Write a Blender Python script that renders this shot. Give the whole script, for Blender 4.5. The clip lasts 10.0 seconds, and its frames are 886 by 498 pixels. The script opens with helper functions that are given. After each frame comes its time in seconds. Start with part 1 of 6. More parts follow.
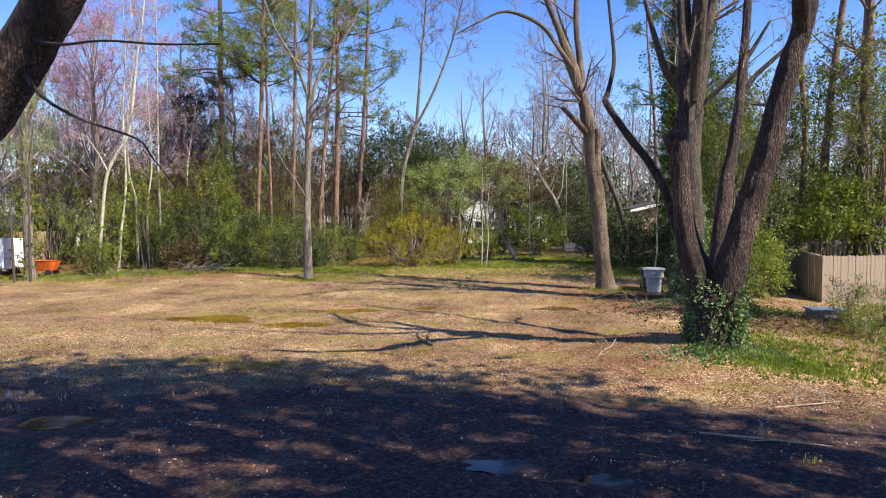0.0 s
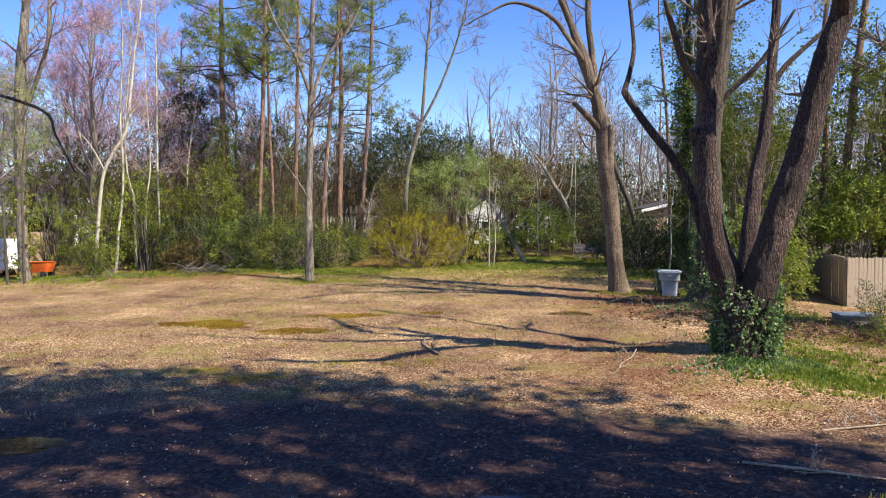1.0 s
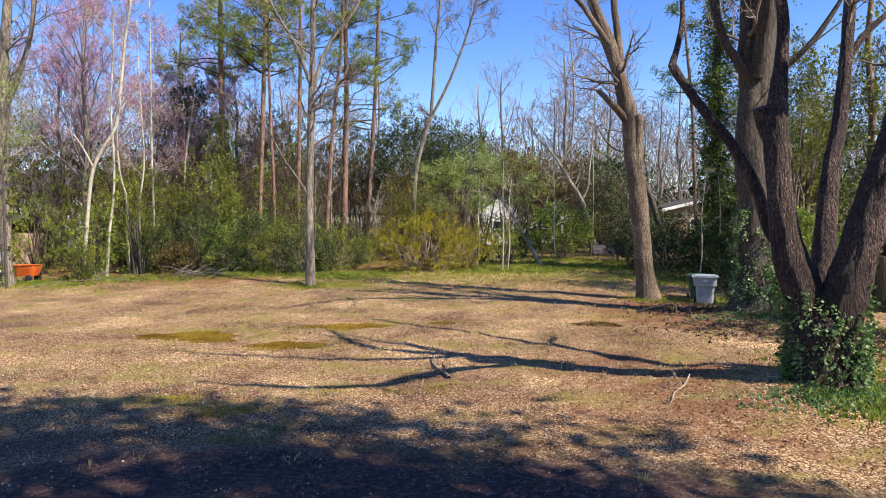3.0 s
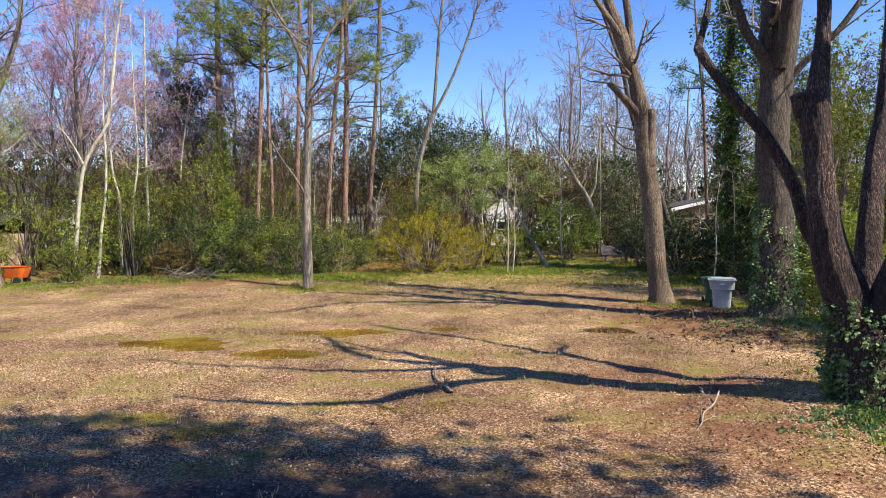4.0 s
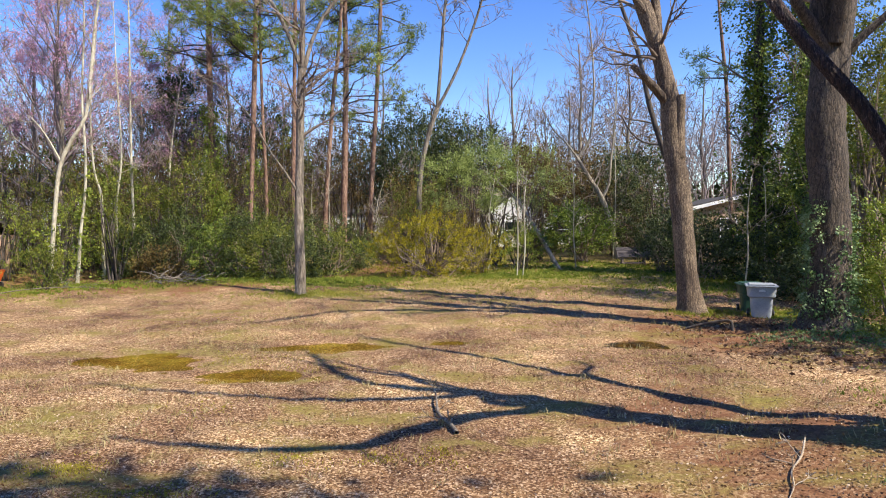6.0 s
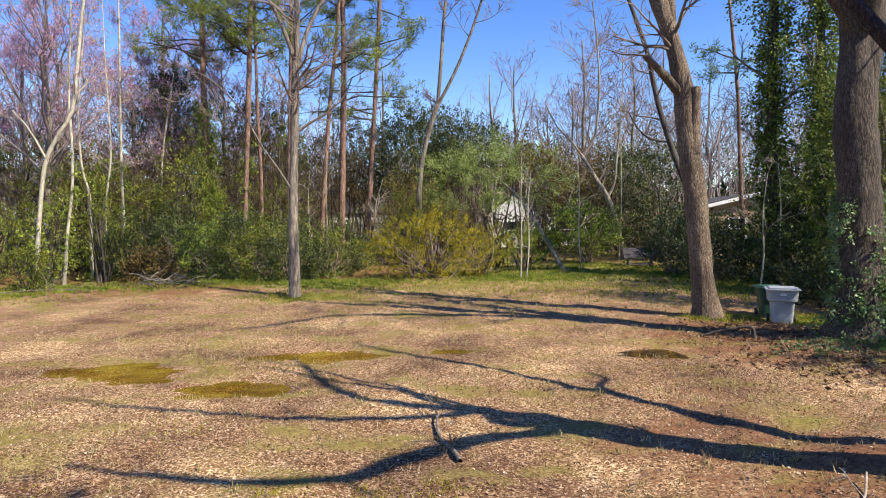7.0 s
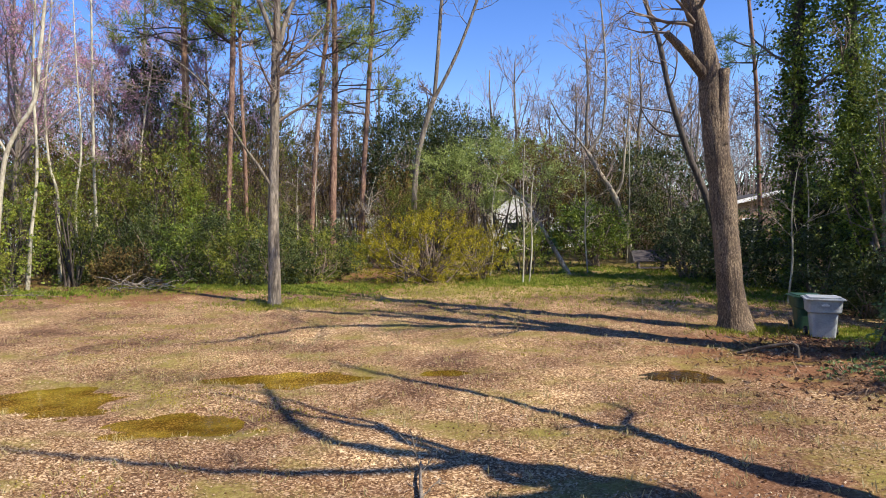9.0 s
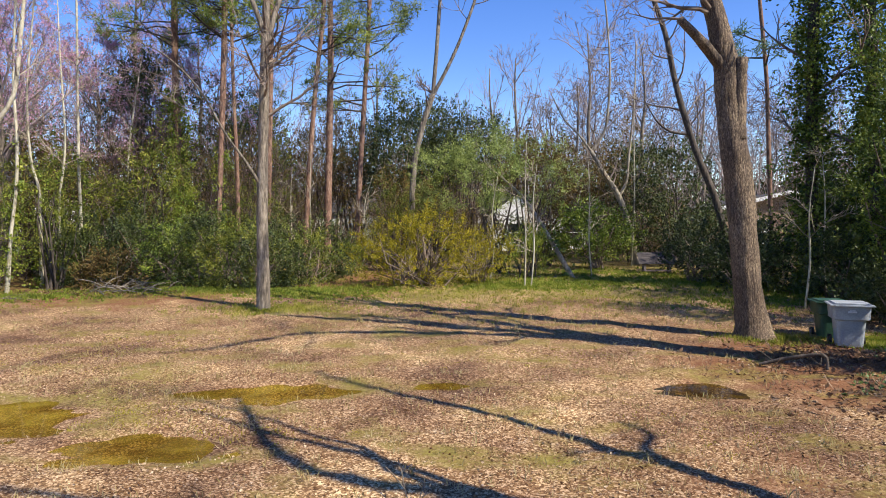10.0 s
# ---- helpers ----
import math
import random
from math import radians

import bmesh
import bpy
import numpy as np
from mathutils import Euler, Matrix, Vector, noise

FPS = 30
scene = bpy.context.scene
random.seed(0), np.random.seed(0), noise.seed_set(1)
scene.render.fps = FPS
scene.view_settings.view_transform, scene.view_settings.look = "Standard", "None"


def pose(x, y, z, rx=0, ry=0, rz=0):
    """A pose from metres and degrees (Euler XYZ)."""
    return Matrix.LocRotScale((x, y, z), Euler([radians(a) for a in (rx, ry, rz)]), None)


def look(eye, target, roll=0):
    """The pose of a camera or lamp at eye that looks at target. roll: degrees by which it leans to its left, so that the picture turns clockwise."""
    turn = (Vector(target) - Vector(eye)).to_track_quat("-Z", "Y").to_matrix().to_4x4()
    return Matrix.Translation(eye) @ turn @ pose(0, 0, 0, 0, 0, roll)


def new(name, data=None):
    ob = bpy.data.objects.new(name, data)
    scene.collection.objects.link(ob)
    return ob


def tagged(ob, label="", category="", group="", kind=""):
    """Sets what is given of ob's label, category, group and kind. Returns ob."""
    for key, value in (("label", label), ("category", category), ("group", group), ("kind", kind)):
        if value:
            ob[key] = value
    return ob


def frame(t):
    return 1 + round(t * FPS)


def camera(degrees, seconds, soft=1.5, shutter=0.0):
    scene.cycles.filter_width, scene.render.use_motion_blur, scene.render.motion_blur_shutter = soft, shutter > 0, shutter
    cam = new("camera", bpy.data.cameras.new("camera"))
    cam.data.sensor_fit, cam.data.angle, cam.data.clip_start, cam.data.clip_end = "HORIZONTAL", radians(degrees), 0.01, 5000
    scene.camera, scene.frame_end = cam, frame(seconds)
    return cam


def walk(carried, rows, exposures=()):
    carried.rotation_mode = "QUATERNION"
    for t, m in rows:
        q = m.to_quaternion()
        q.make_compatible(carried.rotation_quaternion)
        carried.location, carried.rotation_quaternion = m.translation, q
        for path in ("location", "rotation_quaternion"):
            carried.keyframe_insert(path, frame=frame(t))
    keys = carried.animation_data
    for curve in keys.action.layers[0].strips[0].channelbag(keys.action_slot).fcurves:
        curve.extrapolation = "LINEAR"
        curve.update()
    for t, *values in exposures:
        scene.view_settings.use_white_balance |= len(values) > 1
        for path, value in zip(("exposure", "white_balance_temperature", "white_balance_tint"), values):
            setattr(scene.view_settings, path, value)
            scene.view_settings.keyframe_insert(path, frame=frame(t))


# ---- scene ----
cam = camera(70.0, 10.0, soft=1.0)
PATH = [
    (0, (0.569, -0.44, 2.781), (0.487, 1.557, 2.707), -0.4),
    (0.5, (0.539, 0.072, 2.789), (0.45, 2.069, 2.715), -0.4),
    (1, (0.501, 0.58, 2.787), (0.402, 2.576, 2.714), -0.4),
    (1.5, (0.453, 1.097, 2.799), (0.345, 3.093, 2.727), -0.4),
    (2, (0.412, 1.637, 2.797), (0.297, 3.633, 2.725), -0.5),
    (2.5, (0.365, 2.177, 2.798), (0.243, 4.172, 2.725), -0.5),
    (4, (0.287, 3.775, 2.796), (0.148, 5.769, 2.724), -0.5),
    (4.5, (0.284, 4.333, 2.789), (0.14, 6.327, 2.718), -0.5),
    (5, (0.265, 4.889, 2.773), (0.116, 6.882, 2.703), -0.6),
    (5.5, (0.217, 5.43, 2.755), (0.064, 7.423, 2.687), -0.6),
    (7, (0.071, 7.005, 2.753), (-0.086, 8.998, 2.685), -0.6),
    (7.5, (0.046, 7.53, 2.743), (-0.11, 9.522, 2.677), -0.6),
    (8, (0.058, 8.065, 2.727), (-0.098, 10.058, 2.663), -0.6),
    (8.5, (0.064, 8.579, 2.73), (-0.092, 10.572, 2.666), -0.5),
    (9, (0.059, 9.112, 2.725), (-0.097, 11.105, 2.661), -0.5),
    (9.5, (0.048, 9.651, 2.696), (-0.108, 11.644, 2.635), -0.5),
    (10, (0.033, 10.168, 2.681), (-0.122, 12.162, 2.623), -0.4),
]
walk(cam, [(t, look(eye, target, roll)) for t, eye, target, roll in PATH], exposures=[(0, 0.82), (5.5, 0.82), (8, 0.72), (10, 0.68)])

# ---- world, sun and exposure ----
SUN_AZ = (0.866, -0.5)          # horizontal way towards the sun
SUN_EL = radians(45)
world = bpy.data.worlds.new("sky")
scene.world = world
world.use_nodes = True
wn = world.node_tree.nodes
sky = wn.new("ShaderNodeTexSky")
sky.sky_type = "NISHITA"
sky.sun_disc = False
sky.sun_elevation = SUN_EL
sky.sun_rotation = math.atan2(SUN_AZ[0], SUN_AZ[1])
sky.altitude = 300
sky.air_density = 1.0
sky.dust_density = 0.0
sky.ozone_density = 1.0
wn["Background"].inputs["Strength"].default_value = 0.14
deep = wn.new("ShaderNodeHueSaturation")
deep.inputs["Hue"].default_value = 0.52
deep.inputs["Saturation"].default_value = 1.36
world.node_tree.links.new(sky.outputs["Color"], deep.inputs["Color"])
world.node_tree.links.new(deep.outputs["Color"], wn["Background"].inputs["Color"])

sun = new("sun", bpy.data.lights.new("sun", "SUN"))
sun.data.energy = 5.0
sun.data.angle = radians(0.6)
sun.data.color = (1.0, 0.91, 0.76)
sun.matrix_world = look((SUN_AZ[0] * 40, SUN_AZ[1] * 40, 40 * math.tan(SUN_EL)), (0, 0, 0))


# ---- materials ----
def nodes_of(name):
    m = bpy.data.materials.new(name)
    m.use_nodes = True
    t = m.node_tree
    return m, t, t.nodes, t.links, t.nodes["Principled BSDF"]


def ramp(n, stops):
    r = n.new("ShaderNodeValToRGB")
    while len(r.color_ramp.elements) < len(stops):
        r.color_ramp.elements.new(0.5)
    for e, (p, c) in zip(r.color_ramp.elements, stops):
        e.position, e.color = p, (*c, 1)
    return r


def mapped_noise(n, l, scale, detail=6, squash=(1, 1, 1), rough=0.6):
    co = n.new("ShaderNodeTexCoord")
    mp = n.new("ShaderNodeMapping")
    mp.inputs["Scale"].default_value = squash
    no = n.new("ShaderNodeTexNoise")
    no.inputs["Scale"].default_value, no.inputs["Detail"].default_value = scale, detail
    no.inputs["Roughness"].default_value = rough
    l.new(co.outputs["Object"], mp.inputs["Vector"])
    l.new(mp.outputs["Vector"], no.inputs["Vector"])
    return no


def bumped(n, l, height, bsdf, strength, distance):
    b = n.new("ShaderNodeBump")
    b.inputs["Strength"].default_value, b.inputs["Distance"].default_value = strength, distance
    l.new(height, b.inputs["Height"])
    l.new(b.outputs["Normal"], bsdf.inputs["Normal"])


def surface(name, dark, mid, light, scale=4, squash=(1, 1, 1), rough=0.8, bump=0.4, depth=0.02, fine=25, metal=0.0):
    """A weathered solid: two scales of colour and a bump."""
    m, t, n, l, b = nodes_of(name)
    big = mapped_noise(n, l, scale, 5, squash)
    small = mapped_noise(n, l, fine, 4, squash)
    add = n.new("ShaderNodeMix")
    add.data_type = "FLOAT"
    add.inputs[0].default_value = 0.45
    l.new(big.outputs["Fac"], add.inputs[2])
    l.new(small.outputs["Fac"], add.inputs[3])
    r = ramp(n, [(0.37, dark), (0.5, mid), (0.63, light)])
    l.new(add.outputs[0], r.inputs["Fac"])
    l.new(r.outputs["Color"], b.inputs["Base Color"])
    b.inputs["Roughness"].default_value, b.inputs["Metallic"].default_value = rough, metal
    bumped(n, l, add.outputs[0], b, bump, depth)
    return m


def leafy(name, colours, rough=0.5, through_light=0.3, gloss=0.5):
    """Leaves: each one takes its own colour, and lets some light through."""
    m, t, n, l, b = nodes_of(name)
    g = n.new("ShaderNodeNewGeometry")
    stops = [(i / max(len(colours) - 1, 1), c) for i, c in enumerate(colours)]
    r = ramp(n, stops)
    clumps = mapped_noise(n, l, 1.7, 3)
    part_of = n.new("ShaderNodeMapRange")
    part_of.inputs["From Min"].default_value, part_of.inputs["From Max"].default_value = 0.36, 0.64
    l.new(clumps.outputs["Fac"], part_of.inputs["Value"])
    both = n.new("ShaderNodeMix")
    both.data_type = "FLOAT"
    both.inputs[0].default_value = 0.58
    l.new(g.outputs["Random Per Island"], both.inputs[2])
    l.new(part_of.outputs["Result"], both.inputs[3])
    l.new(both.outputs[0], r.inputs["Fac"])
    l.new(r.outputs["Color"], b.inputs["Base Color"])
    b.inputs["Roughness"].default_value = rough
    b.inputs["Specular IOR Level"].default_value = gloss
    if through_light:
        tr = n.new("ShaderNodeBsdfTranslucent")
        mx = n.new("ShaderNodeMixShader")
        mx.inputs[0].default_value = through_light
        l.new(r.outputs["Color"], tr.inputs["Color"])
        l.new(b.outputs["BSDF"], mx.inputs[1])
        l.new(tr.outputs["BSDF"], mx.inputs[2])
        l.new(mx.outputs[0], n["Material Output"].inputs["Surface"])
    return m


def plated_bark(name, gap, body, ridge, wide=25, tall=5.5, depth=0.035, pale_from=0.7):
    """Rough bark: uneven upright plates with dark gaps, and pale flecks on their ridges."""
    m, t, n, l, b = nodes_of(name)
    co = n.new("ShaderNodeTexCoord")
    mp = n.new("ShaderNodeMapping")
    mp.inputs["Scale"].default_value = (wide, wide, tall)
    l.new(co.outputs["Object"], mp.inputs["Vector"])
    warp = n.new("ShaderNodeTexNoise")
    warp.inputs["Scale"].default_value, warp.inputs["Detail"].default_value = 0.6, 4
    l.new(mp.outputs["Vector"], warp.inputs["Vector"])
    bent = n.new("ShaderNodeVectorMath")
    bent.operation = "MULTIPLY_ADD"
    bent.inputs[1].default_value = (2.2, 2.2, 2.2)
    l.new(warp.outputs["Color"], bent.inputs[0])
    l.new(mp.outputs["Vector"], bent.inputs[2])
    plates = n.new("ShaderNodeTexVoronoi")
    plates.feature = "DISTANCE_TO_EDGE"
    plates.inputs["Scale"].default_value = 0.75
    l.new(bent.outputs["Vector"], plates.inputs["Vector"])
    shape = ramp(n, [(0.0, gap), (0.09, tuple(0.5 * (g + c) for g, c in zip(gap, body))), (0.32, body)])
    l.new(plates.outputs["Distance"], shape.inputs["Fac"])
    fleck = mapped_noise(n, l, 2.6, 6, (24, 24, 6), 0.72)
    worn = mapped_noise(n, l, 1.3, 4)
    both = n.new("ShaderNodeMath")
    both.operation = "MULTIPLY_ADD"
    both.inputs[1].default_value = 0.35
    l.new(worn.outputs["Fac"], both.inputs[0])
    l.new(fleck.outputs["Fac"], both.inputs[2])
    pale = n.new("ShaderNodeMapRange")
    pale.inputs["From Min"].default_value, pale.inputs["From Max"].default_value = pale_from, pale_from + 0.2
    l.new(both.outputs[0], pale.inputs["Value"])
    top = n.new("ShaderNodeMix")
    top.data_type = "RGBA"
    l.new(pale.outputs["Result"], top.inputs[0])
    l.new(shape.outputs["Color"], top.inputs[6])
    top.inputs[7].default_value = (*ridge, 1)
    l.new(top.outputs[2], b.inputs["Base Color"])
    b.inputs["Roughness"].default_value = 0.85
    high = n.new("ShaderNodeMath")
    high.operation = "MULTIPLY_ADD"
    high.inputs[1].default_value = 0.6
    l.new(fleck.outputs["Fac"], high.inputs[0])
    l.new(plates.outputs["Distance"], high.inputs[2])
    bumped(n, l, high.outputs[0], b, 0.9, depth)
    return m


BARK = (7, 7, 1.1)
M_BARK_BIG = plated_bark("bark_furrowed", (0.014, 0.008, 0.007), (0.064, 0.033, 0.026), (0.38, 0.25, 0.2), 22, 4, 0.09, 0.71)
M_BARK_GREY = surface("bark_grey", (0.05, 0.042, 0.032), (0.16, 0.13, 0.1), (0.34, 0.29, 0.225), 1.6, BARK, 0.9, 0.7, 0.03, 5)
M_BARK_BROWN = plated_bark("bark_brown", (0.04, 0.026, 0.018), (0.11, 0.074, 0.05), (0.4, 0.3, 0.2), 18, 3.5, 0.03, 0.66)
M_BARK_OAK = plated_bark("bark_old_oak", (0.02, 0.015, 0.011), (0.085, 0.062, 0.044), (0.24, 0.18, 0.13), 15, 4, 0.04)
M_BARK_MID = surface("bark_mid", (0.1, 0.085, 0.06), (0.26, 0.22, 0.165), (0.44, 0.39, 0.3), 1.6, BARK, 0.88, 0.6, 0.02, 5)
M_BARK_PINE = surface("bark_pine", (0.07, 0.04, 0.03), (0.2, 0.11, 0.075), (0.36, 0.24, 0.17), 1.8, (5, 5, 1.5), 0.9, 0.8, 0.03, 5)
M_BARK_PALE = surface("bark_pale", (0.2, 0.18, 0.13), (0.42, 0.38, 0.28), (0.58, 0.54, 0.42), 1.5, (4, 4, 1.5), 0.85, 0.4, 0.015, 5)
M_BARK_DARK = surface("bark_dark", (0.025, 0.02, 0.017), (0.07, 0.055, 0.045), (0.15, 0.12, 0.1), 2, BARK, 0.9, 0.7, 0.03, 6)
M_TWIG = surface("twig", (0.1, 0.07, 0.05), (0.2, 0.15, 0.12), (0.34, 0.27, 0.21), 1.2, (1, 1, 1), 0.9, 0.0, 0.01, 6)
M_TWIG_FAR = surface("twig_far", (0.12, 0.09, 0.085), (0.25, 0.2, 0.19), (0.42, 0.35, 0.33), 0.3, (1, 1, 1), 0.9, 0.0, 0.01, 2)
M_TWIG_DARK = surface("twig_dark", (0.05, 0.036, 0.026), (0.11, 0.08, 0.06), (0.21, 0.16, 0.12), 1.2, (1, 1, 1), 0.9, 0.0, 0.01, 6)
M_TWIG_PALE = surface("twig_pale", (0.2, 0.16, 0.12), (0.36, 0.3, 0.22), (0.5, 0.43, 0.33), 1.2, (1, 1, 1), 0.9, 0.0, 0.01, 6)
M_BUD = leafy("red_buds", [(0.44, 0.2, 0.28), (0.6, 0.34, 0.45), (0.72, 0.5, 0.6)], 0.7, 0.45, 0.2)
M_NEEDLE = leafy("pine_needles", [(0.06, 0.11, 0.02), (0.15, 0.21, 0.04), (0.3, 0.32, 0.06), (0.09, 0.14, 0.05)], 0.55, 0.35, 0.3)
M_BLUE_NEEDLE = leafy("blue_green_needles", [(0.05, 0.1, 0.06), (0.1, 0.17, 0.09), (0.17, 0.25, 0.12), (0.08, 0.13, 0.05)], 0.55, 0.35, 0.3)
M_FEATHER = leafy("soft_needles", [(0.05, 0.07, 0.02), (0.16, 0.21, 0.05), (0.36, 0.43, 0.12), (0.5, 0.56, 0.2)], 0.6, 0.35, 0.2)
M_DARKLEAF = leafy("glossy_dark_leaves", [(0.012, 0.02, 0.005), (0.03, 0.046, 0.011), (0.075, 0.1, 0.022), (0.19, 0.21, 0.06)], 0.5, 0.12, 0.4)
M_GREENLEAF = leafy("green_leaves", [(0.028, 0.05, 0.008), (0.08, 0.125, 0.017), (0.19, 0.25, 0.03), (0.36, 0.4, 0.07)], 0.5, 0.22, 0.35)
M_OLIVE = leafy("olive_leaves", [(0.032, 0.05, 0.01), (0.1, 0.125, 0.02), (0.2, 0.215, 0.033), (0.34, 0.33, 0.06)], 0.55, 0.25, 0.25)
M_YELLOW = leafy("yellow_leaves", [(0.08, 0.085, 0.012), (0.22, 0.205, 0.018), (0.4, 0.335, 0.024), (0.5, 0.42, 0.04)], 0.6, 0.3, 0.2)
M_IVY = leafy("ivy_leaves", [(0.035, 0.08, 0.02), (0.1, 0.17, 0.05), (0.2, 0.29, 0.11), (0.38, 0.45, 0.24)], 0.5, 0.25, 0.4)
M_VINE = leafy("vine_leaves", [(0.05, 0.08, 0.012), (0.15, 0.21, 0.024), (0.27, 0.31, 0.042), (0.42, 0.42, 0.07)], 0.5, 0.28, 0.35)
M_RUSTLEAF = leafy("withered_leaves", [(0.06, 0.036, 0.018), (0.13, 0.085, 0.036), (0.22, 0.16, 0.055), (0.13, 0.13, 0.036)], 0.8, 0.2, 0.1)
M_FARGREEN = leafy("far_green", [(0.02, 0.035, 0.014), (0.04, 0.06, 0.022), (0.07, 0.085, 0.03), (0.06, 0.05, 0.03)], 0.8, 0.1, 0.1)
M_FARBROWN = leafy("far_brown", [(0.07, 0.05, 0.046), (0.125, 0.095, 0.088), (0.2, 0.155, 0.145), (0.1, 0.08, 0.07)], 0.9, 0.15, 0.1)
M_LITTER = leafy("fallen_leaves", [(0.05, 0.025, 0.014), (0.14, 0.07, 0.036), (0.22, 0.13, 0.064), (0.3, 0.2, 0.11), (0.64, 0.49, 0.35), (0.12, 0.06, 0.035)], 0.85, 0.1, 0.1)
M_MULCH = leafy("mulch_twigs", [(0.06, 0.034, 0.02), (0.14, 0.08, 0.048), (0.23, 0.145, 0.088), (0.38, 0.27, 0.18)], 0.9, 0.05, 0.1)
M_GRASS = leafy("grass_blades", [(0.11, 0.14, 0.02), (0.21, 0.23, 0.03), (0.34, 0.32, 0.055), (0.44, 0.38, 0.13)], 0.6, 0.35, 0.2)
M_WEED = leafy("low_weeds", [(0.08, 0.13, 0.018), (0.16, 0.22, 0.025), (0.27, 0.31, 0.045), (0.36, 0.36, 0.1)], 0.55, 0.4, 0.25)
M_MOSS = leafy("moss", [(0.2, 0.17, 0.02), (0.3, 0.26, 0.03), (0.4, 0.34, 0.06), (0.24, 0.22, 0.04)], 0.7, 0.3, 0.1)
M_DRYGRASS = leafy("dry_grass", [(0.25, 0.19, 0.08), (0.36, 0.28, 0.12), (0.46, 0.38, 0.2), (0.22, 0.22, 0.08)], 0.7, 0.3, 0.2)

M_FENCE = surface("fence_wood", (0.26, 0.195, 0.13), (0.38, 0.3, 0.215), (0.47, 0.385, 0.285), 1.2, (6, 6, 0.6), 0.85, 0.3, 0.006, 9)
M_FENCE_OLD = surface("old_fence_wood", (0.1, 0.075, 0.06), (0.18, 0.14, 0.12), (0.28, 0.23, 0.2), 1.2, (6, 6, 0.6), 0.9, 0.3, 0.006, 9)
M_WHITE = surface("white_siding", (0.76, 0.76, 0.75), (0.86, 0.86, 0.85), (0.9, 0.9, 0.89), 0.8, (1, 1, 1), 0.6, 0.1, 0.005, 6)
M_ROOF = surface("roof_shingle", (0.03, 0.028, 0.026), (0.05, 0.045, 0.042), (0.08, 0.075, 0.07), 2, (1, 1, 1), 0.9, 0.4, 0.01, 14)
M_TAN = surface("tan_wall", (0.3, 0.2, 0.13), (0.4, 0.28, 0.19), (0.48, 0.36, 0.26), 1.5, (1, 1, 1), 0.85, 0.2, 0.008, 10)
M_GLASS = surface("window_glass", (0.02, 0.025, 0.03), (0.03, 0.035, 0.04), (0.04, 0.05, 0.055), 1, (1, 1, 1), 0.05, 0.0, 0.001, 4)
M_BIN_GREY = surface("grey_bin_plastic", (0.26, 0.28, 0.31), (0.34, 0.365, 0.4), (0.42, 0.445, 0.48), 3, (1, 1, 1), 0.45, 0.1, 0.003, 30)
M_BIN_GREEN = surface("green_bin_plastic", (0.015, 0.05, 0.035), (0.025, 0.075, 0.05), (0.04, 0.1, 0.07), 3, (1, 1, 1), 0.45, 0.1, 0.003, 30)
M_RUBBER = surface("black_rubber", (0.012, 0.012, 0.012), (0.02, 0.02, 0.02), (0.035, 0.035, 0.035), 4, (1, 1, 1), 0.7, 0.1, 0.003, 30)
M_MARK = surface("white_print", (0.6, 0.62, 0.65), (0.7, 0.72, 0.74), (0.78, 0.8, 0.82), 4, (1, 1, 1), 0.5, 0.0, 0.001, 30)
M_ORANGE = surface("orange_plastic", (0.55, 0.09, 0.015), (0.68, 0.13, 0.02), (0.75, 0.2, 0.04), 3, (1, 1, 1), 0.5, 0.1, 0.003, 20)
M_WEATHERED = surface("weathered_grey_wood", (0.035, 0.028, 0.028), (0.06, 0.05, 0.05), (0.1, 0.085, 0.085), 1.5, (1.5, 8, 8), 0.85, 0.3, 0.006, 8)
M_CONCRETE = surface("concrete", (0.1, 0.095, 0.09), (0.17, 0.16, 0.15), (0.26, 0.25, 0.24), 3, (1, 1, 1), 0.85, 0.3, 0.005, 25)
M_LID = surface("blue_grey_lid", (0.08, 0.1, 0.13), (0.13, 0.16, 0.21), (0.2, 0.23, 0.28), 3, (1, 1, 1), 0.55, 0.15, 0.004, 20)
M_METAL = surface("grey_metal", (0.25, 0.25, 0.26), (0.4, 0.4, 0.41), (0.5, 0.5, 0.51), 3, (1, 1, 1), 0.4, 0.05, 0.003, 20, 0.8)
M_DEADWOOD = surface("dead_wood", (0.16, 0.12, 0.085), (0.32, 0.25, 0.18), (0.5, 0.42, 0.32), 2, (3, 3, 3), 0.9, 0.4, 0.01, 12)


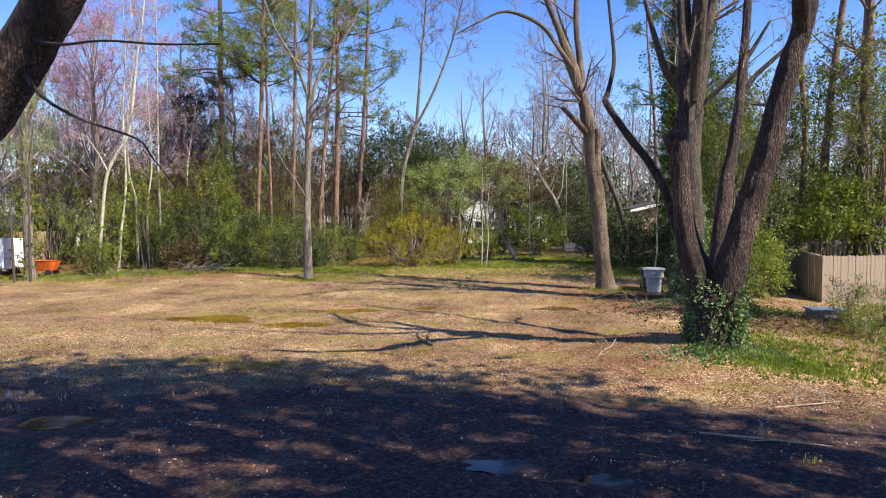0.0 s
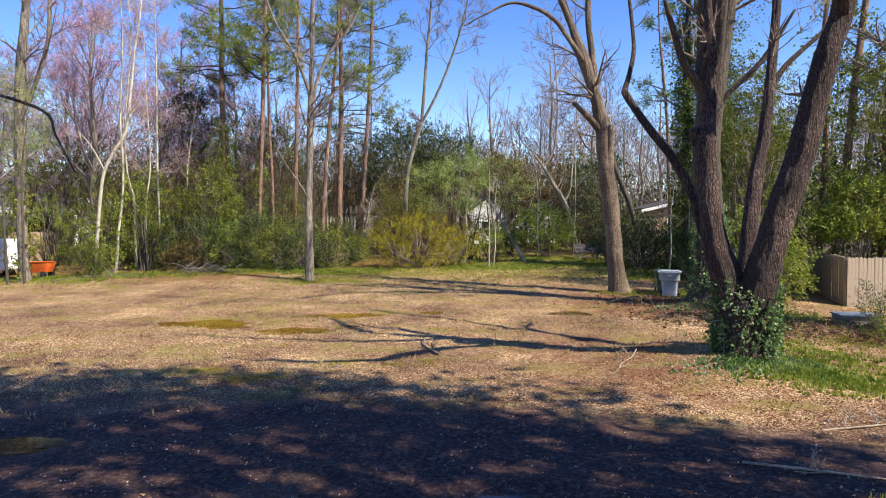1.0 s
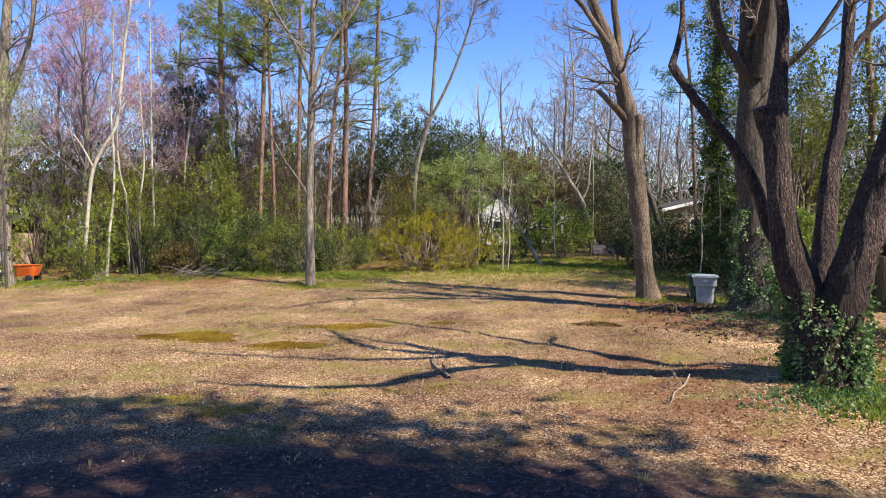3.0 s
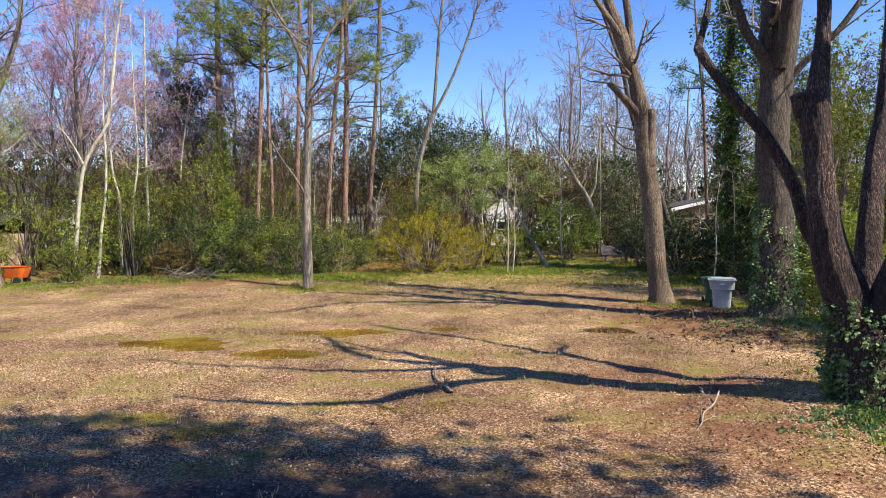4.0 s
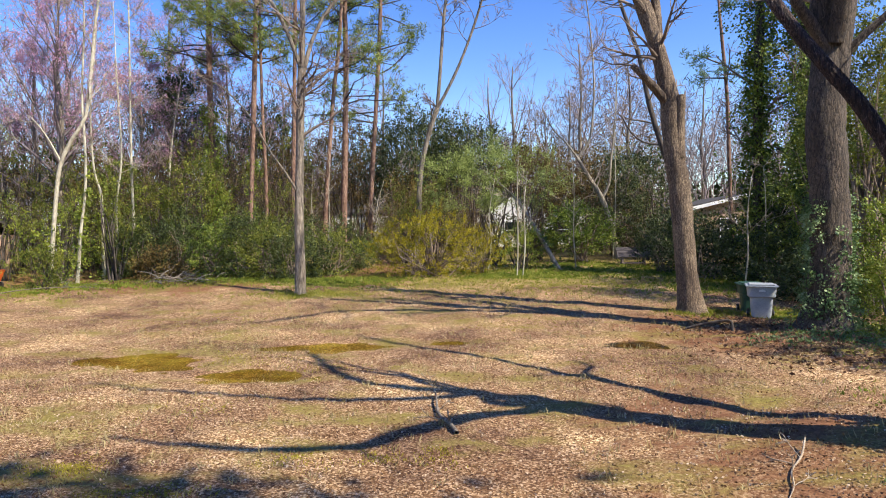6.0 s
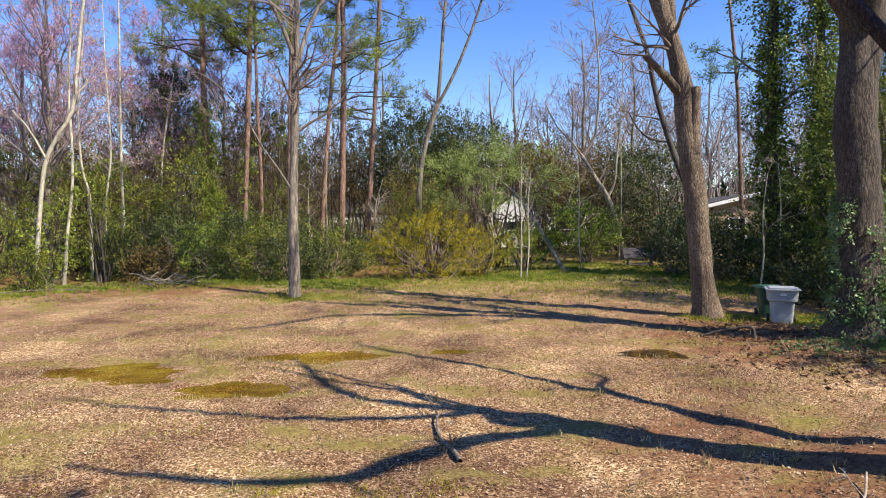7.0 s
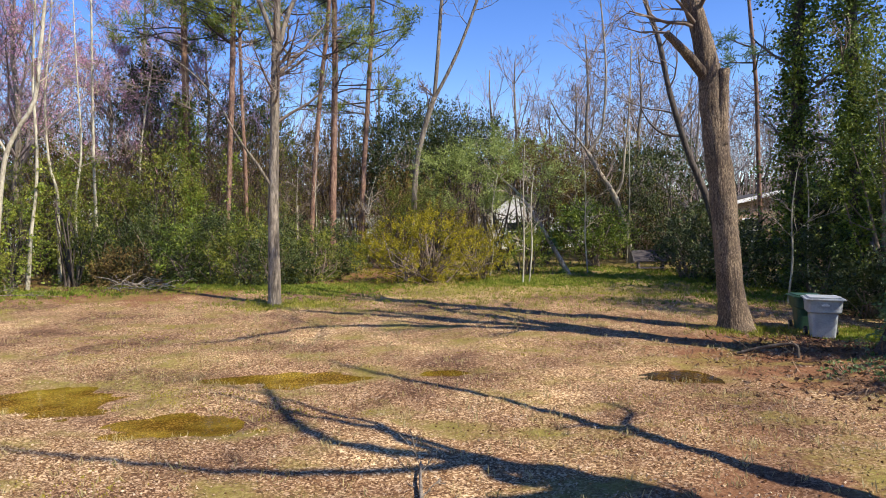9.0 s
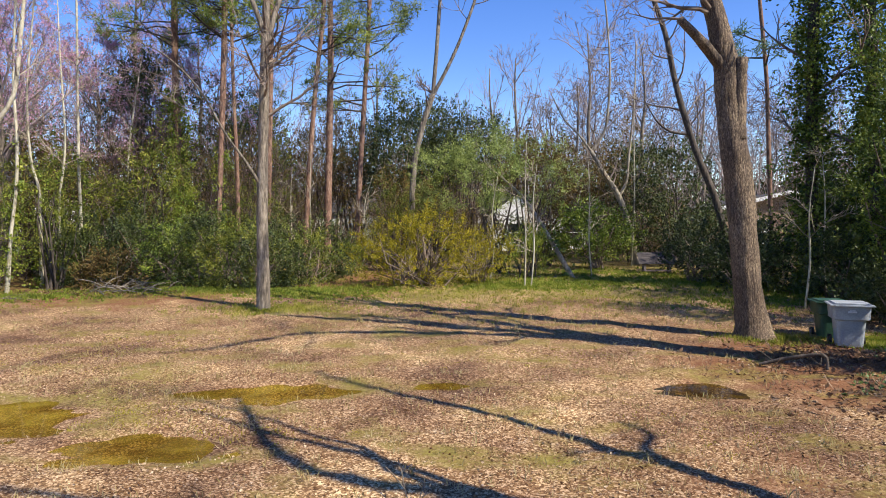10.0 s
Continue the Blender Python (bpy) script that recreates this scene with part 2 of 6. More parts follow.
def water_material(name, dark, mid, light, most):
    m, t, n, l, b = nodes_of(name)
    no = mapped_noise(n, l, 0.9, 5)
    r = ramp(n, [(0.35, dark), (0.5, mid), (0.65, light)])
    l.new(no.outputs["Fac"], r.inputs["Fac"])
    l.new(r.outputs["Color"], b.inputs["Base Color"])
    b.inputs["Roughness"].default_value = 0.04
    b.inputs["IOR"].default_value = 1.33
    w = mapped_noise(n, l, 6, 2)
    bumped(n, l, w.outputs["Fac"], b, 0.03, 0.01)
    clear = n.new("ShaderNodeBsdfTransparent")
    clear.inputs["Color"].default_value = (0.74, 0.69, 0.38, 1)
    depth = mapped_noise(n, l, 1.6, 6)
    murk = n.new("ShaderNodeMapRange")
    murk.inputs["From Min"].default_value, murk.inputs["From Max"].default_value = 0.38, 0.62
    murk.inputs["To Min"].default_value, murk.inputs["To Max"].default_value = most * 0.15, most
    l.new(depth.outputs["Fac"], murk.inputs["Value"])
    mx = n.new("ShaderNodeMixShader")
    l.new(murk.outputs["Result"], mx.inputs[0])
    l.new(clear.outputs["BSDF"], mx.inputs[1])
    l.new(b.outputs["BSDF"], mx.inputs[2])
    l.new(mx.outputs[0], n["Material Output"].inputs["Surface"])
    return m


M_WATER = water_material("muddy_water", (0.2, 0.13, 0.02), (0.37, 0.25, 0.03), (0.48, 0.34, 0.05), 0.55)
# Darker copy of the muddy water: the near puddles' shade is in its colour.
M_DARK_WATER = water_material("dark_water", (0.02, 0.015, 0.012), (0.035, 0.026, 0.02), (0.06, 0.045, 0.03), 1.0)


def ground_material():
    """Litter, bare soil, grass and wet mud with painted shade, mixed by the ground's own cover."""
    m, t, n, l, b = nodes_of("ground_cover")

    def cover(name):
        a = n.new("ShaderNodeAttribute")
        a.attribute_name = name
        return a.outputs["Fac"]

    def mix(fac, c1, c2):
        x = n.new("ShaderNodeMix")
        x.data_type = "RGBA"
        l.new(fac, x.inputs[0])
        l.new(c1, x.inputs[6])
        l.new(c2, x.inputs[7])
        return x.outputs[2]

    def spread(value, low, high):
        x = n.new("ShaderNodeMapRange")
        x.inputs["From Min"].default_value, x.inputs["From Max"].default_value = low, high
        l.new(value, x.inputs["Value"])
        return x.outputs["Result"]

    def plus(a, bb, k):
        x = n.new("ShaderNodeMath")
        x.operation = "MULTIPLY_ADD"
        l.new(bb, x.inputs[0])
        x.inputs[1].default_value = k
        l.new(a, x.inputs[2])
        return x.outputs[0]

    fine = mapped_noise(n, l, 14, 8, (1, 1, 1), 0.75)
    mid = mapped_noise(n, l, 1.3, 6)
    vor = n.new("ShaderNodeTexVoronoi")
    vor.inputs["Scale"].default_value = 44
    co = n.new("ShaderNodeTexCoord")
    l.new(co.outputs["Object"], vor.inputs["Vector"])
    sep = n.new("ShaderNodeSeparateColor")
    l.new(vor.outputs["Color"], sep.inputs[0])
    speck = plus(sep.outputs[0], fine.outputs["Fac"], 0.9)
    litter = ramp(n, [(0.2, (0.042, 0.021, 0.012)), (0.45, (0.14, 0.074, 0.038)), (0.7, (0.27, 0.158, 0.083)), (1.0, (0.69, 0.51, 0.345))])
    half = n.new("ShaderNodeMath")
    half.operation = "MULTIPLY"
    half.inputs[1].default_value = 0.66
    l.new(speck, half.inputs[0])
    l.new(half.outputs[0], litter.inputs["Fac"])
    drift = mapped_noise(n, l, 0.4, 5)
    drifts = ramp(n, [(0.36, (0.48, 0.42, 0.4)), (0.45, (0.8, 0.74, 0.67)), (0.55, (1.02, 1.0, 0.88)), (0.64, (1.42, 1.45, 1.26))])
    l.new(drift.outputs["Fac"], drifts.inputs["Fac"])
    toned = n.new("ShaderNodeMix")
    toned.data_type, toned.blend_type = "RGBA", "MULTIPLY"
    toned.inputs[0].default_value = 1.0
    l.new(litter.outputs["Color"], toned.inputs[6])
    l.new(drifts.outputs["Color"], toned.inputs[7])
    soil = ramp(n, [(0.3, (0.08, 0.034, 0.018)), (0.5, (0.19, 0.088, 0.042)), (0.7, (0.32, 0.165, 0.085))])
    l.new(fine.outputs["Fac"], soil.inputs["Fac"])
    grass = ramp(n, [(0.3, (0.1, 0.11, 0.018)), (0.5, (0.21, 0.195, 0.036)), (0.72, (0.36, 0.31, 0.09))])
    l.new(fine.outputs["Fac"], grass.inputs["Fac"])
    # Wet mud, made darker than its own colour to deepen the near shade.
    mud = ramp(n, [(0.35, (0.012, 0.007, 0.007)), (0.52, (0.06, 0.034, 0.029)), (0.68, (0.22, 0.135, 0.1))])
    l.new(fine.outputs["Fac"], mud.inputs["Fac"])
    bare = spread(plus(cover("bare"), mid.outputs["Fac"], 0.9), 0.75, 1.0)
    green = spread(plus(cover("green"), fine.outputs["Fac"], 0.8), 0.75, 1.05)
    wet_shade_fac = spread(plus(cover("wet_shade"), mid.outputs["Fac"], 0.5), 0.55, 0.95)
    c = mix(bare, toned.outputs[2], soil.outputs["Color"])
    moss = ramp(n, [(0.3, (0.1, 0.075, 0.018)), (0.55, (0.22, 0.175, 0.042)), (0.75, (0.36, 0.3, 0.11))])
    l.new(fine.outputs["Fac"], moss.inputs["Fac"])
    moss_at = mapped_noise(n, l, 0.55, 7, (1, 1.6, 1))
    c = mix(spread(plus(moss_at.outputs["Fac"], fine.outputs["Fac"], 0.25), 0.64, 0.8), c, moss.outputs["Color"])
    c = mix(green, c, grass.outputs["Color"])
    c = mix(wet_shade_fac, c, mud.outputs["Color"])
    l.new(c, b.inputs["Base Color"])
    rr = n.new("ShaderNodeMapRange")
    rr.inputs["To Min"].default_value, rr.inputs["To Max"].default_value = 0.95, 0.8
    l.new(wet_shade_fac, rr.inputs["Value"])
    l.new(rr.outputs["Result"], b.inputs["Roughness"])
    b.inputs["Specular IOR Level"].default_value = 0.2
    bumped(n, l, speck, b, 0.45, 0.022)
    return m


M_GROUND = ground_material()


# ---- shapes ----
def vnoise(x, y, seed=0):
    """Smooth value noise from 0 to 1 on arrays."""
    xi, yi = np.floor(x).astype(np.int64), np.floor(y).astype(np.int64)
    fx, fy = x - xi, y - yi
    fx, fy = fx * fx * (3 - 2 * fx), fy * fy * (3 - 2 * fy)

    def h(a, b):
        k = (a * 374761393 + b * 668265263 + seed * 1442695041) & 0xFFFFFFFF
        k = ((k ^ (k >> 13)) * 1274126177) & 0xFFFFFFFF
        return ((k ^ (k >> 16)) & 0xFFFF) / 65535.0

    top = h(xi, yi) * (1 - fx) + h(xi + 1, yi) * fx
    low = h(xi, yi + 1) * (1 - fx) + h(xi + 1, yi + 1) * fx
    return top * (1 - fy) + low * fy


# puddle dips: x, y, half width, half depth, how deep
DIPS = [(-7.3, 19.2, 1.5, 0.8, 0.11), (-4.9, 17.9, 1.5, 0.6, 0.1), (-3.6, 20.7, 1.8, 0.6, 0.11), (3.65, 21.2, 1.0, 0.55, 0.14), (-0.7, 21.2, 0.6, 0.3, 0.08),
        (0.95, 7.2, 0.45, 0.3, 0.11), (2.1, 6.8, 0.45, 0.22, 0.1), (-7.7, 10.4, 0.6, 0.4, 0.12), (-5.7, 8.8, 0.8, 0.35, 0.11)]


def smooth_land(x, y):
    z = -0.1 + 0.042 * 2.5 * np.log1p(np.exp((y - 20) / 2.5)) * np.where(y > 70, 70 / np.maximum(y, 1), 1)
    z = z - 0.07 * np.log1p(np.exp(x - 9.5)) * np.exp(-np.maximum(x - 20, 0) / 15)
    return z + 0.4 * np.exp(-((x - 5.5) ** 2 + (y - 13.4) ** 2) / 2.2 ** 2) + 0.25 * np.exp(-((x - 8.1) ** 2 + (y - 21.8) ** 2) / 1.5 ** 2)


def ground_z(x, y):
    x, y = np.asarray(x, float), np.asarray(y, float)
    z = smooth_land(x, y)
    for a, b, w, d, deep in DIPS:
        z = z - deep * np.exp(-(((x - a) / w) ** 2 + ((y - b) / d) ** 2))
    return z + 0.07 * (vnoise(x * 0.9, y * 0.9, 3) - 0.5) + 0.06 * (vnoise(x * 2.6, y * 2.6, 5) - 0.5) + 0.02 * (vnoise(x * 8, y * 8, 9) - 0.5)


def gz(x, y):
    return float(ground_z(x, y))


class Geo:
    """Collects tubes and leaves and makes one mesh of them."""

    def __init__(self):
        self.sets, self.verts, self.faces, self.count = {}, [], [], 0

    def add(self, v, f):
        self.verts.append(np.asarray(v, float).reshape(-1, 3))
        self.faces.append(np.asarray(f, int).reshape(-1, 4) + self.count)
        self.count += len(self.verts[-1])

    def tube(self, pts, rad, sides=5):
        self.sets.setdefault((len(pts), sides), []).append((pts, rad))

    def quads(self, q):
        q = np.asarray(q, float)
        self.add(q.reshape(-1, 3), np.arange(len(q) * 4).reshape(-1, 4))

    def flush(self):
        for (n, k), items in self.sets.items():
            a = np.array([i[0] for i in items], float)
            r = np.array([i[1] for i in items], float)
            t = np.gradient(a, axis=1)
            t /= np.linalg.norm(t, axis=2, keepdims=True) + 1e-9
            mean = t.mean(axis=1, keepdims=True)
            ref = np.where(np.abs(mean[..., 2:3]) > 0.7, np.array([1.0, 0.13, 0]), np.array([0.1, 0.05, 1.0]))
            u = np.cross(t, np.broadcast_to(ref, t.shape))
            u /= np.linalg.norm(u, axis=2, keepdims=True) + 1e-9
            w = np.cross(t, u)
            ang = np.arange(k) * 2 * np.pi / k
            ring = a[:, :, None] + r[:, :, None, None] * (np.cos(ang)[:, None] * u[:, :, None] + np.sin(ang)[:, None] * w[:, :, None])
            base = np.arange(len(items))[:, None, None] * n * k + np.arange(n - 1)[None, :, None] * k
            j, jn = np.arange(k), (np.arange(k) + 1) % k
            f = np.stack([base + j, base + jn, base + jn + k, base + j + k], axis=-1)
            self.add(ring, f)
        self.sets = {}

    def mesh(self, name, material, smooth=True):
        self.flush()
        me = bpy.data.meshes.new(name)
        if self.verts:
            me.from_pydata(np.concatenate(self.verts).tolist(), [], np.concatenate(self.faces).tolist())
        me.materials.append(material)
        me.polygons.foreach_set("use_smooth", np.full(len(me.polygons), smooth))
        return me


def thing(name, x, y, z, label, category, group="", kind=""):
    e = tagged(new(name), label, category, group, kind)
    e.location = (x, y, z)
    return e


def put_under(ob, parent):
    ob.parent = parent
    ob.matrix_parent_inverse = Matrix.Translation(-parent.location)
    return ob


FINE = {"crown", "bud_haze", "framework", "brushwood", "withered_foliage", "needle_foliage", "foliage", "ivy", "twig"}


def geo_part(name, geo, material, parent, label="", smooth=True):
    ob = new(name, geo.mesh(name, material, smooth))
    if label:
        ob["label"] = label
    if name in FINE:
        ob["kind"] = "stuff"
    return put_under(ob, parent) if parent else ob


def part(name, bm, material, parent, label="", smooth=False):
    me = bpy.data.meshes.new(name)
    bm.to_mesh(me)
    bm.free()
    me.materials.append(material)
    me.polygons.foreach_set("use_smooth", np.full(len(me.polygons), smooth))
    ob = new(name, me)
    if label:
        ob["label"] = label
    if parent:
        ob.parent = parent
    return ob


def box(bm, x0, x1, y0, y1, z0, z1, bevel=0.0):
    r = bmesh.ops.create_cube(bm, size=1, matrix=Matrix.LocRotScale(((x0 + x1) / 2, (y0 + y1) / 2, (z0 + z1) / 2), None, (x1 - x0, y1 - y0, z1 - z0)))
    if bevel:
        es = {e for v in r["verts"] for e in v.link_edges}
        bmesh.ops.bevel(bm, geom=list(es), offset=bevel, segments=2, affect="EDGES")
    return bm


def boxed(x0, x1, y0, y1, z0, z1, bevel=0.0):
    return box(bmesh.new(), x0, x1, y0, y1, z0, z1, bevel)


def rod(bm, a, b, r, sides=10):
    a, b = Vector(a), Vector(b)
    m = Matrix.Translation((a + b) / 2) @ (b - a).to_track_quat("Z", "Y").to_matrix().to_4x4()
    bmesh.ops.create_cone(bm, cap_ends=True, segments=sides, radius1=r, radius2=r, depth=(b - a).length, matrix=m)
    return bm


def unit(v):
    return v / (np.linalg.norm(v, axis=-1, keepdims=True) + 1e-9)


def leaves(geo, p, size, rng, width=0.5, up=0.0, along=None, spread=1.0):
    """One folded leaf at each place of p."""
    m = len(p)
    if not m:
        return
    d = rng.normal(size=(m, 3))
    if along is not None:
        d = along + spread * d
    d[:, 2] += up
    d = unit(d)
    s = (size * rng.uniform(0.6, 1.35, m))[:, None]
    b = unit(np.cross(d, rng.normal(size=(m, 3))))
    c = np.cross(d, b)
    mid = p + d * s * 0.45
    geo.quads(np.stack([p, mid + b * s * width * 0.5 + c * s * 0.08, p + d * s, mid - b * s * width * 0.5 + c * s * 0.08], axis=1))


def spline(pts, step):
    """A smooth run of places and radii through the given ones."""
    p = np.array(pts, float)
    p = np.vstack([2 * p[0] - p[1], p, 2 * p[-1] - p[-2]])
    out = []
    for i in range(1, len(p) - 2):
        n = max(2, int(np.linalg.norm(p[i + 1, :3] - p[i, :3]) / step))
        u = (np.arange(n) / n)[:, None]
        out.append(0.5 * (2 * p[i] + (p[i + 1] - p[i - 1]) * u + (2 * p[i - 1] - 5 * p[i] + 4 * p[i + 1] - p[i + 2]) * u ** 2 + (3 * p[i] - p[i - 1] - 3 * p[i + 1] + p[i + 2]) * u ** 3))
    out.append(p[-2:-1])
    s = np.vstack(out)
    s[:, 3] = np.maximum(s[:, 3], 0.003)
    return s


def limb_geo(geo, pts, sides, step, ridge=0.0, seed=0):
    """A stem with uneven girth and, where ridge is given, furrowed bark."""
    s = spline(pts, step)
    n = len(s)
    c, r = s[:, :3], s[:, 3]
    t = unit(np.gradient(c, axis=0))
    ref = np.array([1.0, 0.13, 0.0]) if abs(t.mean(axis=0)[2]) > 0.5 else np.array([0.1, 0.05, 1.0])
    u = unit(np.cross(t, ref))
    w = np.cross(t, u)
    ang = np.arange(sides) * 2 * np.pi / sides
    run = np.concatenate([[0], np.cumsum(np.linalg.norm(np.diff(c, axis=0), axis=1))])
    A, H = np.meshgrid(ang, run)
    wob = 1 + 0.16 * (vnoise(np.cos(A) * 1.3 + 7, np.sin(A) * 1.3 + H * 1.1, seed) - 0.5)
    if ridge:
        wob = wob + ridge * (vnoise(A * sides / 8.0, H * 3.0, seed + 1) - 0.5) + ridge * 0.6 * (vnoise(A * sides / 4.0, H * 7.0, seed + 2) - 0.5)
    R = r[:, None] * wob
    ring = c[:, None] + R[..., None] * (np.cos(ang)[None, :, None] * u[:, None] + np.sin(ang)[None, :, None] * w[:, None])
    tip = np.repeat((c[-1] + t[-1] * r[-1] * 0.2)[None, None], sides, axis=1)
    ring = np.concatenate([ring, tip], axis=0)
    base = (np.arange(n) * sides)[:, None]
    j, jn = np.arange(sides), (np.arange(sides) + 1) % sides
    geo.add(ring, np.stack([base + j, base + jn, base + jn + sides, base + j + sides], axis=-1))
    return s


def grow(geo, p, d, length, r, levels, rng, tips, wander=0.25, lift=0.08, kids=5, ratio=0.55, angle=0.8, sides=4, seg=4, thin=0.006):
    """A branch that bends on its way and bears smaller ones."""
    pts, rad = [p], [r]
    d = unit(d)
    for i in range(seg):
        d = unit(d + wander * rng.normal(size=3) * 0.6 + np.array([0, 0, lift]))
        p = p + d * length / seg
        pts.append(p)
        rad.append(max(r * (1 - 0.75 * (i + 1) / seg), thin))
    geo.tube(pts, rad, sides if levels else 3)
    if not levels:
        tips.append((pts[-1], d))
        tips.append((pts[-2], d))
        return
    for i in range(kids):
        f = rng.uniform(0.25, 1.0) * seg
        k = min(int(f), seg - 1)
        q = pts[k] + (pts[k + 1] - pts[k]) * (f - k)
        side = unit(np.cross(d, rng.normal(size=3)))
        way = unit(pts[k + 1] - pts[k]) * math.cos(angle) + side * math.sin(angle) * rng.uniform(0.7, 1.3)
        grow(geo, q, way, length * ratio * rng.uniform(0.6, 1.2) * (1.15 - 0.5 * f / seg), max(rad[k] * 0.6, thin * 1.3), levels - 1, rng, tips, wander, lift, max(kids - 1, 3), ratio, angle, 3, 3, thin)


def ivy_places(s, n, thick, step, rng, seed, top, per=12):
    """Places and ways of ivy leaves in tufts round the stems s, ragged towards the top."""
    m = n // per
    pick = s[rng.integers(0, len(s), m)]
    a = rng.uniform(0, 2 * np.pi, m)
    z = pick[:, 2] + rng.uniform(-step, step, m)
    lump = 0.15 + 1.5 * vnoise(z * 1.1 + 3, a * 1.1, seed) ** 2 + (rng.uniform(size=m) < 0.08)
    out = np.stack([np.cos(a), np.sin(a), rng.normal(size=m) * 0.3], axis=1)
    r = pick[:, 3] * 1.02 + np.abs(rng.normal(size=m)) * thick * lump
    at = np.stack([pick[:, 0], pick[:, 1], z], axis=1) + out * r[:, None]
    keep = z < top * (0.5 + 0.75 * vnoise(np.cos(a) * 2.2 + 9, np.sin(a) * 2.2 + 9, seed + 4))
    at, out = at[keep], out[keep]
    j = rng.integers(0, len(at), n)
    wide = 0.05 + 0.3 * thick
    return at[j] + rng.normal(size=(n, 3)) * np.array([wide, wide, wide]) * 0.6 + out[j] * 0.01, out[j]


def tree(name, label, limbs, bark, twig_mat, seed, category="tree", sides=12, step=0.35, ridge=0.0, bough=1.2, bough_from=0.35, bough_len=2.4,
         levels=2, kids=5, ivy=None, ivy_mat=None, ivy_size=0.1, buds=0, bud_mat=None, lift=0.1, wander=0.25, group=""):
    """A tree from its stems: limbs = runs of (x, y, z, radius), the trunk first. bough: side branches a metre; ivy: (leaves, up to height, thickness)."""
    rng = np.random.default_rng(seed)
    x, y, z, r0 = limbs[0][0]
    base = thing(name, x, y, gz(x, y), label, category, group)
    tw, tips, runs = Geo(), [], []
    for i, lm in enumerate(limbs):
        g = Geo()
        lm = list(lm)
        if i == 0:
            lm[0] = (lm[0][0], lm[0][1], min(lm[0][2], gz(x, y)) - 0.12, lm[0][3])
        s = limb_geo(g, lm, sides, step, ridge, seed + i)
        runs.append(s)
        geo_part("trunk" if i == 0 else "limb", g, bark, base)
        run = np.concatenate([[0], np.cumsum(np.linalg.norm(np.diff(s[:, :3], axis=0), axis=1))])
        lo = bough_from if i == 0 else 0.3
        for k in range(int(bough * run[-1] * (1 - lo))):
            f = rng.uniform(lo, 1.0)
            j = min(int(np.searchsorted(run, f * run[-1])), len(s) - 1)
            j = max(j, 1)
            t = unit(s[j, :3] - s[j - 1, :3])
            d = t * 0.5 + unit(np.cross(t, rng.normal(size=3)))
            grow(tw, s[j, :3], d, bough_len * rng.uniform(0.5, 1.3) * (1.2 - 0.6 * f), min(max(s[j, 3] * 0.4, 0.012), 0.07), levels, rng, tips, wander, lift, kids, thin=0.0055 if y < 28 else 0.009)
    if bough:
        geo_part("crown", tw, twig_mat, base)
    if ivy:
        n, top, thick = ivy
        g = Geo()
        s = np.vstack(runs)
        s = s[(s[:, 2] < top)]
        p, out = ivy_places(s, n, thick, step, rng, seed, top)
        leaves(g, p, np.full(len(p), ivy_size), rng, 0.85, -0.5, out, 0.7)
        geo_part("ivy", g, ivy_mat, base, "ivy leaves clinging to the bark", False)
    if buds and tips:
        g = Geo()
        tp = np.array([t[0] for t in tips])
        p = tp[rng.integers(0, len(tp), buds)] + rng.normal(size=(buds, 3)) * 0.12
        leaves(g, p, np.full(buds, 0.075), rng, 0.6)
        geo_part("bud_haze", g, bud_mat, base, "reddish spring buds", False)
    return base


# ---- ground ----
def steps_of(stops):
    out = []
    for a, b, s in stops:
        out.append(np.arange(a, b, s))
    return np.concatenate(out + [np.array([stops[-1][1]])])


